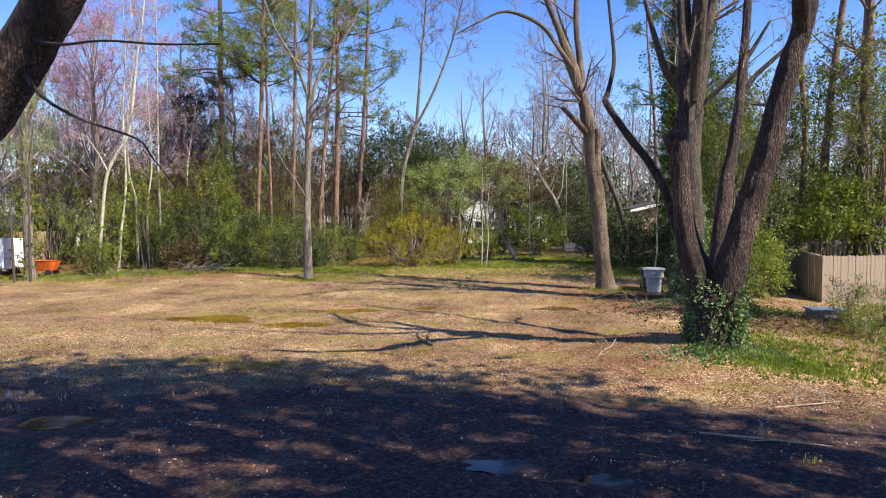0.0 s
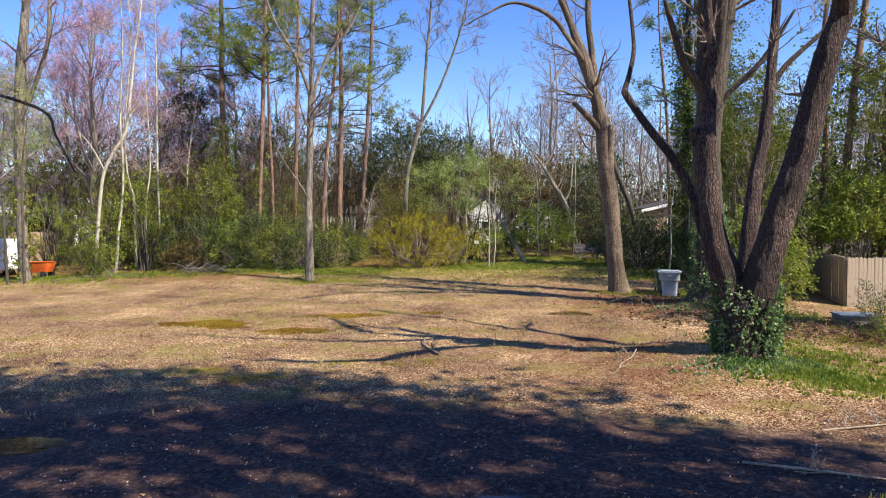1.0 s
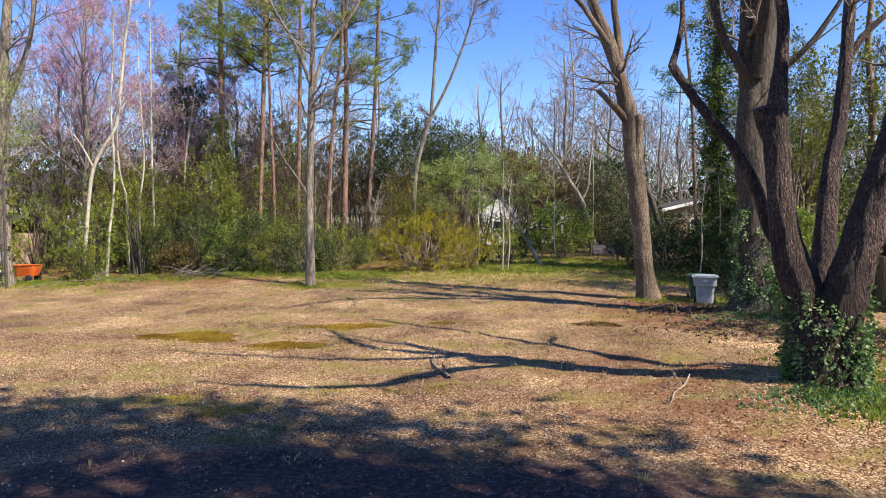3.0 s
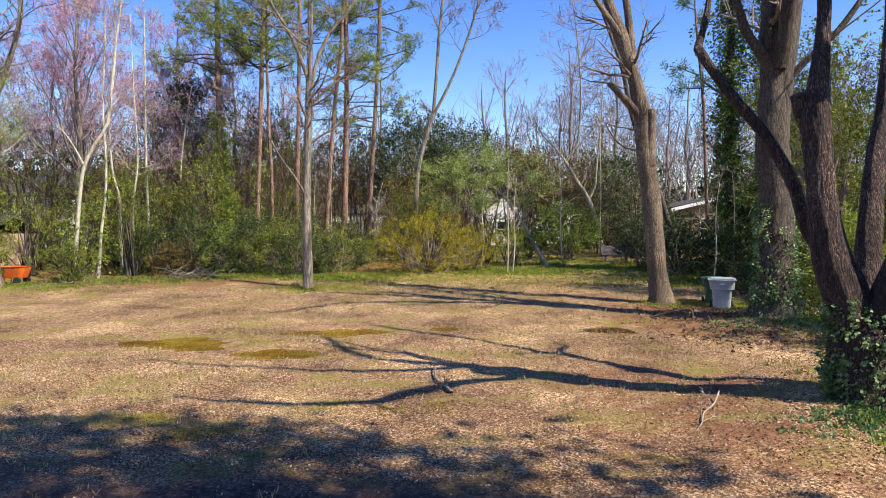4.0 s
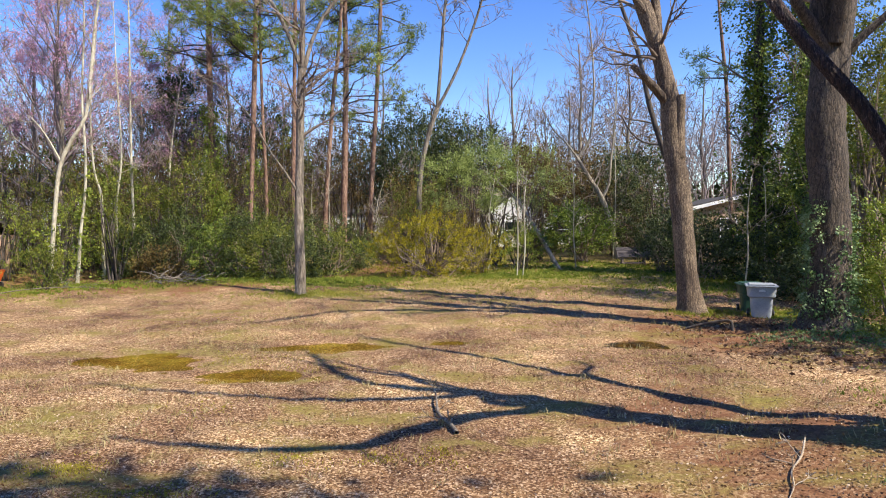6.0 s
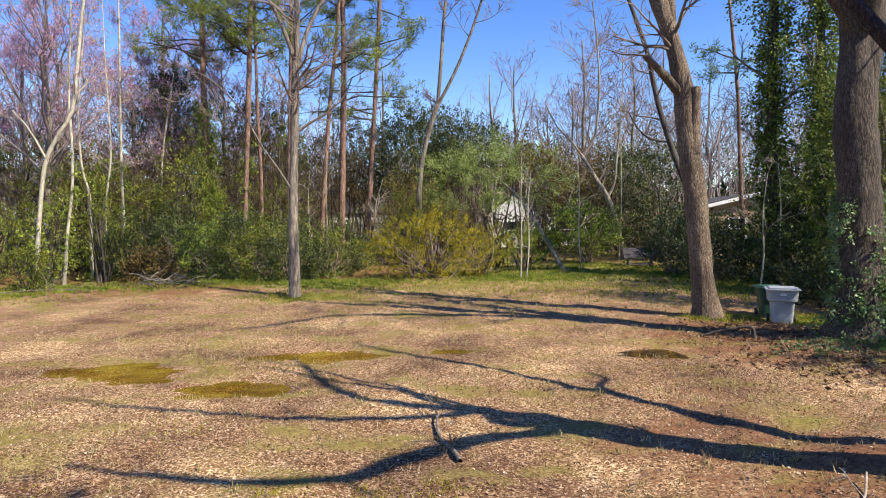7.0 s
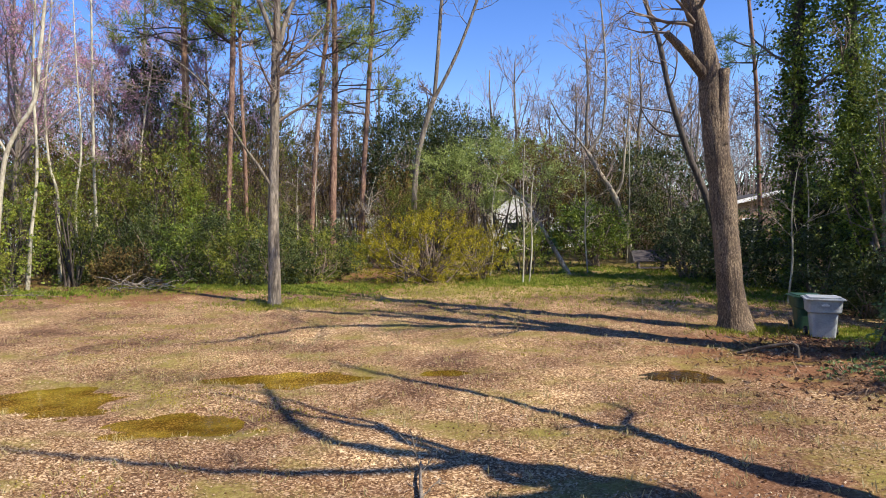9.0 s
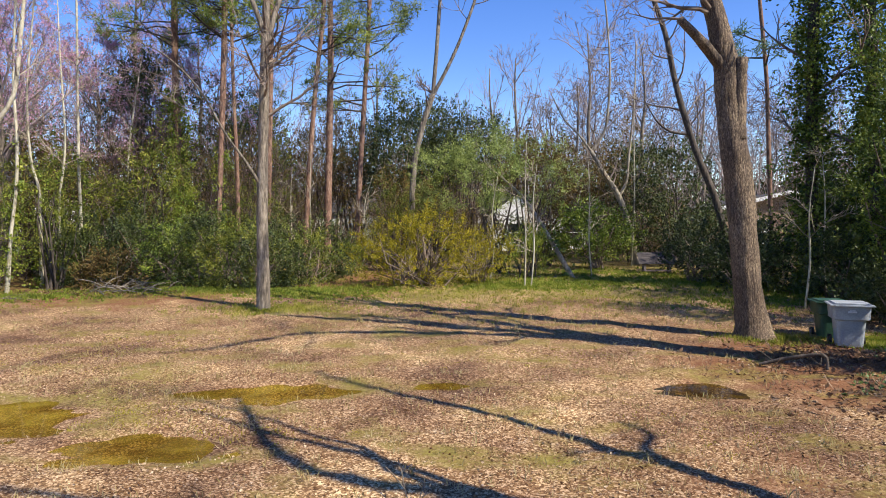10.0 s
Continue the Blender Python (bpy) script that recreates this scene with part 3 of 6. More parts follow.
def build_ground():
    xs = steps_of([(-600, -120, 60), (-120, -40, 8), (-40, -12, 0.8), (-12, 12, 0.16), (12, 40, 0.8), (40, 120, 8), (120, 600, 60)])
    ys = steps_of([(-300, -40, 30), (-40, 4, 1.5), (4, 26, 0.16), (26, 50, 0.5), (50, 130, 5), (130, 900, 70)])
    X, Y = np.meshgrid(xs, ys)
    Z = ground_z(X, Y)
    n, k = X.shape
    idx = np.arange(n * k).reshape(n, k)
    f = np.stack([idx[:-1, :-1], idx[:-1, 1:], idx[1:, 1:], idx[1:, :-1]], axis=-1).reshape(-1, 4)
    g = Geo()
    g.add(np.stack([X, Y, Z], axis=-1), f)
    me = g.mesh("ground", M_GROUND)
    x, y = X.ravel(), Y.ravel()
    n1, n2 = vnoise(x * 0.35, y * 0.35, 11), vnoise(x * 1.1, y * 1.1, 12)
    lawn = np.clip((y - 28.0 + 3 * (n2 - 0.5)) / 4, 0, 1) * 0.48 * np.clip((x + 7) / 4, 0.2, 1)
    lawn = np.maximum(lawn, 0.42 * np.exp(-(((x - 9.4) / 2.4) ** 2 + ((y - 12.5) / 4.5) ** 2)))
    lawn = np.maximum(lawn, 0.6 * np.exp(-(((x + 6.6) / 1.9) ** 2 + ((y - 29.2) / 1.0) ** 2)))
    lawn = np.maximum(lawn, 0.42 * np.clip((y - 28.5 + 3 * (n2 - 0.5)) / 3, 0, 1) * (x < -9))
    lawn = np.maximum(lawn, 0.34 * np.exp(-(((x + 6.5) / 4) ** 2 + ((y - 22.5) / 4) ** 2)) * n1 * 1.6)
    lawn = np.maximum(lawn, 0.5 * np.clip((n1 - 0.55) * 3, 0, 1) * np.clip((n2 - 0.3) * 2, 0, 1) * (y > 11))
    bare = 0.08 + 0.4 * np.exp(-(((x - 3.5) / 3.5) ** 2 + ((y - 14) / 5) ** 2)) + 0.9 * np.exp(-(((x + 5.2) / 1.6) ** 2 + ((y - 36) / 5) ** 2)) + 0.75 * np.exp(-(((x - 6.2) / 2.6) ** 2 + ((y - 22.8) / 2.6) ** 2)) + 0.5 * np.exp(-(((x - 10.5) / 2) ** 2 + ((y - 17.5) / 2.5) ** 2))
    # Left wood's edge: brown mud, with the shade there painted as darker soil.
    bare = np.maximum(bare, 0.6 * np.clip((y - 28.5 + 2 * (n2 - 0.5)) / 2, 0, 1) * np.clip((-8 - x) / 2, 0, 1))
    # Near band: wet mud, with the shade of the near yard painted in.
    wet_shade = np.clip((12.4 - y - 0.25 * np.maximum(x, 0)) / 3, 0, 1) * (0.6 + 0.6 * n2)
    for a, b, w, d, deep in DIPS:
        wet_shade = np.maximum(wet_shade, (0.75 if b < 12 else 0.36) * np.exp(-(((x - a) / w / 1.25) ** 2 + ((y - b) / d / 1.3) ** 2)))
    for name, v in (("green", lawn), ("bare", bare), ("wet_shade", wet_shade)):
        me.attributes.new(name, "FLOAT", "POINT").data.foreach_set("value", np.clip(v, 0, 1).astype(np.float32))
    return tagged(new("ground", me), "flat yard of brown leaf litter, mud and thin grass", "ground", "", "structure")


build_ground()


def puddle(i, a, b, w, d, deep):
    """A shallow sheet of water lying in its dip."""
    bm = bmesh.new()
    level = float(smooth_land(np.array(a), np.array(b))) - deep * (0.55 if b > 12 else 0.45)
    ring = []
    for k in range(72):
        t = k / 72 * 2 * math.pi
        s = (1.2 if b > 12 else 1.0) * (0.75 + 0.5 * float(vnoise(np.array(math.cos(t) * 3 + 9.0 + i), np.array(math.sin(t) * 3), 4)))
        ring.append(bm.verts.new((a + math.cos(t) * w * s, b + math.sin(t) * d * s, level)))
    bm.faces.new(ring)
    return tagged(part("puddle", bm, M_WATER if b > 12 and a < 2 else M_DARK_WATER, None), "shallow muddy yellow-brown puddle lying in the litter", "puddle", "puddles", "structure")


for i, dip in enumerate(DIPS):
    puddle(i, *dip)


def on_ground(x, y, lift=0.0):
    return np.stack([x, y, ground_z(x, y) + lift], axis=1)


def wetness(x, y):
    out = np.zeros(len(x))
    for a, b, w, d, deep in DIPS:
        out = np.maximum(out, np.exp(-(((x - a) / w) ** 2 + ((y - b) / d) ** 2)))
    return out


def scatter_litter():
    rng = np.random.default_rng(21)
    n = 215000
    y = 4.8 + 26 * rng.beta(1.0, 1.9, n)
    x = rng.uniform(-1, 1, n) * (3.5 + 0.74 * y)
    patch = vnoise(x * 0.5, y * 0.5, 31) * 0.6 + vnoise(x * 1.7, y * 1.7, 32) * 0.4
    keep = (rng.uniform(size=n) < 0.25 + 1.1 * np.clip(patch - 0.2, 0, 1)) & (wetness(x, y) < 0.32)
    # The muddy near band bears fewer leaves, which also keeps its shade dark.
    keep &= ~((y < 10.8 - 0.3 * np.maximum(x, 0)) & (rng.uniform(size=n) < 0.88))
    x, y = x[keep], y[keep]
    m = len(x)
    g = Geo()
    flat = rng.normal(size=(m, 3)) * np.array([1, 1, 0.22])
    leaves(g, on_ground(x, y, 0.012), np.full(m, 0.033), rng, 0.75, 0, flat, 0.2)
    tagged(new("leaf_litter", g.mesh("leaf_litter", M_LITTER, False)), "dry tan and brown fallen leaves strewn over the yard", "leaves", "", "stuff")


scatter_litter()


def scatter_mulch():
    """Broken twigs and matted dead leaves on bare soil, in heaps about the trees."""
    rng = np.random.default_rng(52)
    g = Geo()
    for a, b, sx, sy, n in [(6.8, 20.2, 1.2, 0.8, 900), (8.6, 19.6, 1.4, 1.0, 1300), (10.8, 18.6, 1.1, 0.7, 1300), (11.2, 16.8, 1.2, 0.5, 900), (6.6, 23.2, 1.1, 0.7, 1300), (9.4, 17.4, 1.0, 0.6, 700), (-15.5, 32.6, 2.0, 0.4, 900)]:
        x, y = a + rng.normal(size=n) * sx, b + rng.normal(size=n) * sy
        flat = rng.normal(size=(n, 3)) * np.array([1, 1, 0.3])
        k = n // 3
        leaves(g, on_ground(x[:k], y[:k], 0.02), np.full(k, 0.34), rng, 0.05, 0.1, flat[:k], 0.2)
        leaves(g, on_ground(x[k:], y[k:], 0.015), np.full(n - k, 0.1), rng, 0.6, 0.1, flat[k:], 0.3)
    tagged(new("mulch", g.mesh("mulch", M_MULCH, False)), "brown mulch of twigs and dead leaves on bare soil", "mulch", "", "stuff")


scatter_mulch()


def scatter_grass(name, label, material, spots, size, seed, width=0.14):
    """Tufts: spots = (x, y, spread x, spread y, blades)."""
    rng = np.random.default_rng(seed)
    g = Geo()
    for a, b, sx, sy, n in spots:
        tx, ty = a + rng.normal(size=n // 7) * sx, b + rng.normal(size=n // 7) * sy
        k = rng.integers(0, len(tx), n)
        x, y = tx[k] + rng.normal(size=n) * 0.05, ty[k] + rng.normal(size=n) * 0.05
        dry = wetness(x, y) < 0.4
        x, y, n = x[dry], y[dry], int(dry.sum())
        up = rng.normal(size=(n, 3)) * 0.45 + np.array([0, 0, 1.0])
        leaves(g, on_ground(x, y, -0.01), np.full(n, size), rng, width, 0, up, 0.1)
    return tagged(new(name, g.mesh(name, material, False)), label, "grass", "", "stuff")


scatter_grass("grass", "green grass tufts on the yard's edge and round trunks", M_GRASS,
              [(-6.6, 29.2, 1.2, 0.5, 5000), (6.4, 25.2, 0.6, 0.35, 2500), (3, 31, 5, 1.8, 9000), (-3, 33, 4, 1.2, 4000), (-12, 32.4, 3.0, 0.5, 3000), (9.4, 12.5, 1.6, 3.2, 2200), (2, 37.5, 5, 2.5, 9000), (8.6, 25.2, 0.5, 0.4, 1800),
               (-19, 29, 2.5, 1.2, 4000), (-5, 36, 1.6, 1.8, 3000), (11, 16, 1.8, 2.5, 5000)], 0.11, 41)
scatter_grass("dry_grass", "thin straw-coloured dry grass in the litter", M_DRYGRASS,
              [(-6, 22, 4.5, 3.5, 6000), (0, 28, 7, 2.2, 9000), (3, 18, 3, 3.5, 4000), (-7, 14, 2.6, 2, 3000)], 0.11, 42, 0.1)
scatter_grass("lawn_weeds", "low green weeds in patches behind the yard", M_WEED,
              [(2.5, 35.8, 2.6, 0.8, 3500), (6.5, 36.5, 2.2, 1.3, 3500), (9.2, 34.0, 1.5, 1.4, 2600), (-4.6, 33.6, 0.8, 0.5, 900), (-7.6, 33.2, 1.0, 0.5, 2500), (4.5, 39.5, 2.6, 1.0, 2500), (-20.4, 29.9, 1.6, 0.4, 3500), (-17, 31.6, 1.6, 0.5, 2500), (-11.5, 33.4, 1.8, 0.4, 2500), (8.4, 30.6, 1.6, 0.8, 1500), (1.0, 34.6, 0.9, 0.4, 1500)], 0.12, 45, 0.34)
scatter_grass("ground_ivy", "ivy spreading over the ground at the tree's foot", M_IVY,
              [(5.7, 12.3, 0.55, 0.25, 2600), (6.5, 12.6, 0.4, 0.4, 1800), (7.6, 21.0, 0.7, 0.35, 1600), (8.7, 21.3, 0.6, 0.5, 1600), (9.4, 23.4, 0.8, 0.8, 2200)], 0.06, 46, 0.8)
scatter_grass("moss_tufts", "yellow-green tufts of moss and grass in the litter", M_MOSS,
              [(-5.0, 13.1, 0.25, 0.15, 900), (-3.9, 12.3, 0.2, 0.12, 700), (-3.4, 12.5, 0.2, 0.1, 500), (-2.2, 13.4, 0.25, 0.12, 300), (-1.2, 13.6, 0.25, 0.12, 300), (-0.5, 13.6, 0.12, 0.2, 300), (-4.4, 15.5, 0.4, 0.3, 300), (-5.6, 19.2, 0.8, 0.4, 900), (-3.9, 18.6, 0.9, 0.3, 700),
               (-8.0, 24, 1.6, 1.2, 1600), (0.8, 23.5, 1.2, 0.8, 900), (2.8, 19, 0.8, 0.8, 400)], 0.035, 44, 0.4)
scatter_grass("weeds", "bright green low weeds beside the tree and bins", M_WEED,
              [(6.7, 11.9, 0.7, 0.4, 4000), (9.4, 10.8, 0.7, 1.0, 2200), (9.0, 25.0, 0.45, 0.4, 3500), (8.45, 24.4, 0.3, 0.25, 1500), (9.6, 20.6, 0.8, 0.9, 3500), (-6.5, 32.5, 1.3, 0.9, 4500), (7.6, 14.5, 0.8, 1.2, 2500), (-13, 33.4, 2.5, 0.5, 3500), (1.3, 34.3, 1.3, 0.6, 3500), (9.3, 8.0, 0.8, 0.9, 2500)], 0.075, 43, 0.55)

# ---- the trees with their own shapes ----
tree("twin_tree", "large rough-barked tree of leaning stems with an ivy-clad foot", [
    [(5.76, 13.1, 0.12, 0.6), (5.75, 13.1, 0.4, 0.5), (5.73, 13.1, 0.8, 0.45), (5.71, 13.12, 1.2, 0.4), (5.72, 13.16, 1.42, 0.12)],
    [(5.6, 13.2, 0.3, 0.35), (5.58, 13.22, 0.95, 0.34), (5.55, 13.25, 1.47, 0.315), (5.33, 13.35, 2.14, 0.273), (5.22, 13.41, 2.75, 0.219), (5.16, 13.46, 3.6, 0.183), (5.14, 13.52, 4.33, 0.184), (5.2, 13.57, 4.95, 0.139), (5.27, 13.63, 5.57, 0.102), (5.31, 13.68, 6.19, 0.089), (5.24, 13.74, 6.93, 0.080), (5.22, 13.79, 7.68, 0.071), (5.17, 13.85, 9.53, 0.052), (5.05, 13.9, 11.38, 0.024)],
    [(5.88, 13.08, 0.3, 0.39), (5.91, 13.06, 0.95, 0.37), (5.96, 13.02, 1.56, 0.33), (6.11, 12.95, 2.27, 0.278), (6.27, 12.91, 2.85, 0.267), (6.44, 12.86, 3.44, 0.262), (6.61, 12.82, 4.01, 0.248), (6.76, 12.77, 4.69, 0.229), (6.9, 12.73, 5.36, 0.218), (7.05, 12.68, 6.03, 0.205), (7.22, 12.64, 6.57, 0.190), (7.34, 12.59, 7.22, 0.181), (7.42, 12.55, 7.9, 0.093), (7.5, 12.4, 8.6, 0.031)],
    [(5.92, 13.5, 0.5, 0.206), (6.09, 13.9, 1.6, 0.202), (6.21, 14.07, 2.36, 0.178), (6.36, 14.24, 3.12, 0.153), (6.52, 14.41, 3.9, 0.137), (6.72, 14.58, 4.57, 0.120), (6.88, 14.75, 5.38, 0.112), (7.02, 14.92, 6.2, 0.099), (7.16, 15.09, 7.04, 0.095), (7.3, 15.26, 8.16, 0.091), (7.4, 15.43, 10.24, 0.073), (7.53, 15.6, 12.6, 0.034)],
    [(5.32, 13.7, 2.37, 0.099), (5.15, 13.82, 2.75, 0.088), (4.99, 13.93, 3.44, 0.089), (4.65, 14.05, 4.15, 0.084), (4.23, 14.16, 4.74, 0.081), (3.94, 14.28, 5.21, 0.073), (3.75, 14.39, 5.58, 0.077), (3.76, 14.51, 5.71, 0.065), (3.88, 14.62, 6.05, 0.053), (4, 14.74, 6.6, 0.045), (3.98, 14.85, 7.29, 0.040), (3.93, 14.97, 7.99, 0.036), (3.84, 15.08, 9.23, 0.028), (3.73, 15.2, 10.89, 0.014)],
    [(5.2, 13.7, 4.17, 0.166), (5.02, 13.65, 4.5, 0.138), (4.93, 13.6, 4.71, 0.120)],
    [(7.01, 14.9, 5.77, 0.075), (7.33, 14.96, 6.23, 0.062), (7.82, 15.02, 6.68, 0.053), (8.21, 15.08, 7.02, 0.049), (8.65, 15.14, 7.56, 0.036), (8.94, 15.2, 8.24, 0.022)],
    [(7.22, 12.64, 6.57, 0.155), (7.02, 12.32, 7.7, 0.132), (7.02, 12.62, 8.2, 0.124), (6.92, 12.3, 8.9, 0.116), (6.68, 12.16, 9.6, 0.108), (6.34, 12.64, 10.3, 0.093), (6.32, 13.39, 11.2, 0.077), (6.47, 14.26, 12.4, 0.031)],
    [(7.22, 12.64, 6.57, 0.155), (6.76, 11.7, 7.6, 0.147), (6.62, 11.02, 8.1, 0.138), (6.31, 10.24, 8.5, 0.129), (6.16, 9.5, 8.9, 0.112), (5.78, 8.98, 9.6, 0.099), (5.56, 8.71, 10.3, 0.086), (4.88, 8.42, 11.5, 0.043)],
    [(7.02, 12.62, 8.2, 0.124), (7.06, 11.76, 9.1, 0.086), (6.51, 10.93, 10.4, 0.082), (6.02, 10.51, 11.5, 0.073), (5.46, 10.23, 12.6, 0.060), (4.75, 10.08, 13.8, 0.026)],
], M_BARK_BIG, M_TWIG, 101, sides=40, step=0.09, ridge=0.16, bough=0.45, bough_from=2, bough_len=0.9, levels=1, kids=4, ivy=(12000, 1.6, 0.06), ivy_mat=M_IVY, ivy_size=0.06)
tree("broken_tree", "tall grey tree with broken limb stubs and arching bough", [
    [(6.12, 25.4, 0.17, 0.492), (6.09, 25.41, 0.42, 0.366), (5.97, 25.42, 1.37, 0.31), (5.88, 25.43, 2.37, 0.303), (5.78, 25.44, 3.7, 0.296), (5.65, 25.46, 4.64, 0.296), (5.56, 25.47, 5.46, 0.282), (5.48, 25.48, 6.41, 0.268), (5.32, 25.49, 7.29, 0.24), (5.08, 25.5, 8.18, 0.212), (4.7, 25.54, 9.35, 0.217), (4.25, 25.55, 10.6, 0.128), (3.76, 25.57, 11.85, 0.109), (3.12, 25.58, 13.89, 0.079), (2.56, 25.6, 16.37, 0.039)],
    [(5.15, 25.5, 8.09, 0.15), (5.12, 25.58, 9.13, 0.132), (4.97, 25.66, 10.51, 0.115), (4.98, 25.74, 11.89, 0.106), (5.2, 25.82, 14.17, 0.081), (5.43, 25.9, 16.89, 0.036)],
    [(4.73, 25.4, 9.09, 0.105), (4.11, 25.33, 9.98, 0.087), (3.65, 25.27, 10.59, 0.078), (2.97, 25.2, 11.03, 0.07), (2, 25.13, 11.27, 0.052), (1.06, 25.07, 10.89, 0.035), (0.16, 25, 10.4, 0.017)],
    [(5.7, 25.35, 4.76, 0.182), (5.73, 25.33, 5.57, 0.154), (5.75, 25.32, 6.1, 0.133), (5.77, 25.3, 6.6, 0.119)],
    [(5.34, 25.4, 6.46, 0.141), (5.01, 25.27, 6.8, 0.119), (4.73, 25.13, 7.04, 0.104), (4.28, 25, 7.43, 0.082)],
], M_BARK_BROWN, M_TWIG, 102, sides=30, step=0.18, ridge=0.16, bough=1.3, bough_from=0.45, bough_len=2.2, kids=6)
tree("ivy_tree", "massive forked tree with ivy at its foot", [
    [(8.12, 21.8, 0.07, 0.771), (8.16, 21.8, 0.38, 0.593), (8.19, 21.8, 0.91, 0.474), (8.23, 21.8, 2.27, 0.426), (8.22, 21.8, 3.47, 0.426), (8.12, 21.8, 4.97, 0.403), (8.14, 21.8, 6.01, 0.36), (8.18, 21.8, 7.1, 0.2)],
    [(7.98, 21.8, 4.6, 0.25), (7.98, 21.8, 5.7, 0.27), (8.06, 21.8, 6.75, 0.261), (7.96, 21.75, 7.77, 0.236), (7.99, 21.7, 8.63, 0.218), (7.89, 21.65, 10.79, 0.176), (7.63, 21.6, 13.35, 0.106)],
    [(8.28, 21.8, 4.6, 0.25), (8.28, 21.8, 5.7, 0.27), (8.35, 21.8, 6.74, 0.273), (8.56, 21.9, 7.8, 0.25), (8.7, 22, 8.71, 0.228), (9.1, 22.1, 10.95, 0.181), (9.55, 22.2, 13.63, 0.109)],
    [(8.06, 21.7, 6.9, 0.154), (7.64, 21.6, 7.47, 0.129), (7.28, 21.5, 7.93, 0.116), (7.02, 21.4, 8.56, 0.104), (6.62, 21.3, 9.82, 0.074), (6.16, 21.2, 11.36, 0.034)],
    [(8.28, 21.8, 6.45, 0.119), (8.78, 21.65, 7.06, 0.1), (9.53, 21.5, 7.79, 0.081), (9.99, 21.35, 8.44, 0.069), (10.57, 21.2, 9.48, 0.04)],
    [(8.2, 21.6, 7.0, 0.2), (8.2, 21.2, 8.2, 0.18), (8.1, 20.5, 10.5, 0.16), (7.5, 19.6, 12.5, 0.13), (7.65, 18.4, 14.5, 0.1), (7.5, 15.9, 16.0, 0.07), (7.4, 14.7, 17.0, 0.03)],
    [(8.1, 21.7, 7.6, 0.2), (8.3, 21.2, 11.0, 0.16), (8.0, 20.9, 13.0, 0.13), (7.1, 20.5, 15.0, 0.1), (6.2, 21.5, 16.8, 0.07), (5.6, 22.7, 18.0, 0.03)],
], M_BARK_OAK, M_TWIG, 103, sides=30, step=0.16, ridge=0.12, bough=0.8, bough_from=2, bough_len=2.6, ivy=(5500, 3.4, 0.13), ivy_mat=M_IVY, ivy_size=0.065)
tree("slender_tree", "slender grey tree standing at the edge of the yard", [
    [(-7.11, 29.4, 0.22, 0.255), (-7.11, 29.42, 0.47, 0.213), (-7.12, 29.44, 1.96, 0.188), (-7.12, 29.46, 3.33, 0.17), (-7.07, 29.48, 5.15, 0.154), (-7.01, 29.5, 7.41, 0.145), (-6.95, 29.52, 8.99, 0.128), (-6.88, 29.54, 10.57, 0.111), (-6.86, 29.56, 11.91, 0.103), (-6.74, 29.58, 15.03, 0.077), (-6.59, 29.6, 18.56, 0.034)],
    [(-6.96, 29.4, 8.85, 0.077), (-7.34, 29.27, 9.95, 0.068), (-7.78, 29.15, 10.92, 0.059), (-8.4, 29.02, 12, 0.05), (-9, 28.9, 13.72, 0.025)],
    [(-6.88, 29.5, 8.54, 0.085), (-6.58, 29.65, 9.8, 0.078), (-6.02, 29.8, 10.96, 0.069), (-5.22, 29.95, 11.99, 0.061), (-4.3, 30.1, 13.82, 0.027)],
    [(-7.13, 29.4, 4.12, 0.051), (-7.55, 29.16, 4.9, 0.042), (-8.03, 28.92, 5.67, 0.033), (-8.72, 28.68, 6.98, 0.029), (-9.62, 28.44, 7.94, 0.021), (-10.4, 28.2, 8.34, 0.012)],
], M_BARK_GREY, M_TWIG, 104, sides=18, step=0.2, ridge=0.08, bough=2.0, bough_from=0.3, bough_len=2.2, kids=6)
tree("leaning_tree", "dark leaning trunk with thin hanging boughs", [
    [(-3.85, 4.7, -0.2, 0.386), (-3.82, 4.68, 0.2, 0.276), (-3.68, 4.41, 3.03, 0.224), (-3.17, 4.38, 3.7, 0.194), (-2.76, 4.34, 4.27, 0.187), (-2.5, 4.31, 4.64, 0.179), (-2.11, 4.27, 5.32, 0.155), (-1.86, 4.24, 6.19, 0.115), (-1.78, 4.2, 7.04, 0.057)],
    [(-2.81, 4.3, 3.96, 0.021), (-2.49, 4.02, 3.73, 0.0126), (-2.05, 3.74, 3.52, 0.0091), (-1.51, 3.46, 3.34, 0.007), (-1.26, 3.18, 3.18, 0.0042), (-1, 2.9, 3, 0.003)],
    [(-2.73, 4.3, 4.2, 0.021), (-2.12, 3.7, 4, 0.0105), (-1.5, 3.1, 3.84, 0.0063), (-0.88, 2.5, 3.64, 0.0049), (-0.35, 1.9, 3.46, 0.003)],
], M_BARK_BIG, M_TWIG, 105, sides=36, step=0.1, ridge=0.14, bough=0)
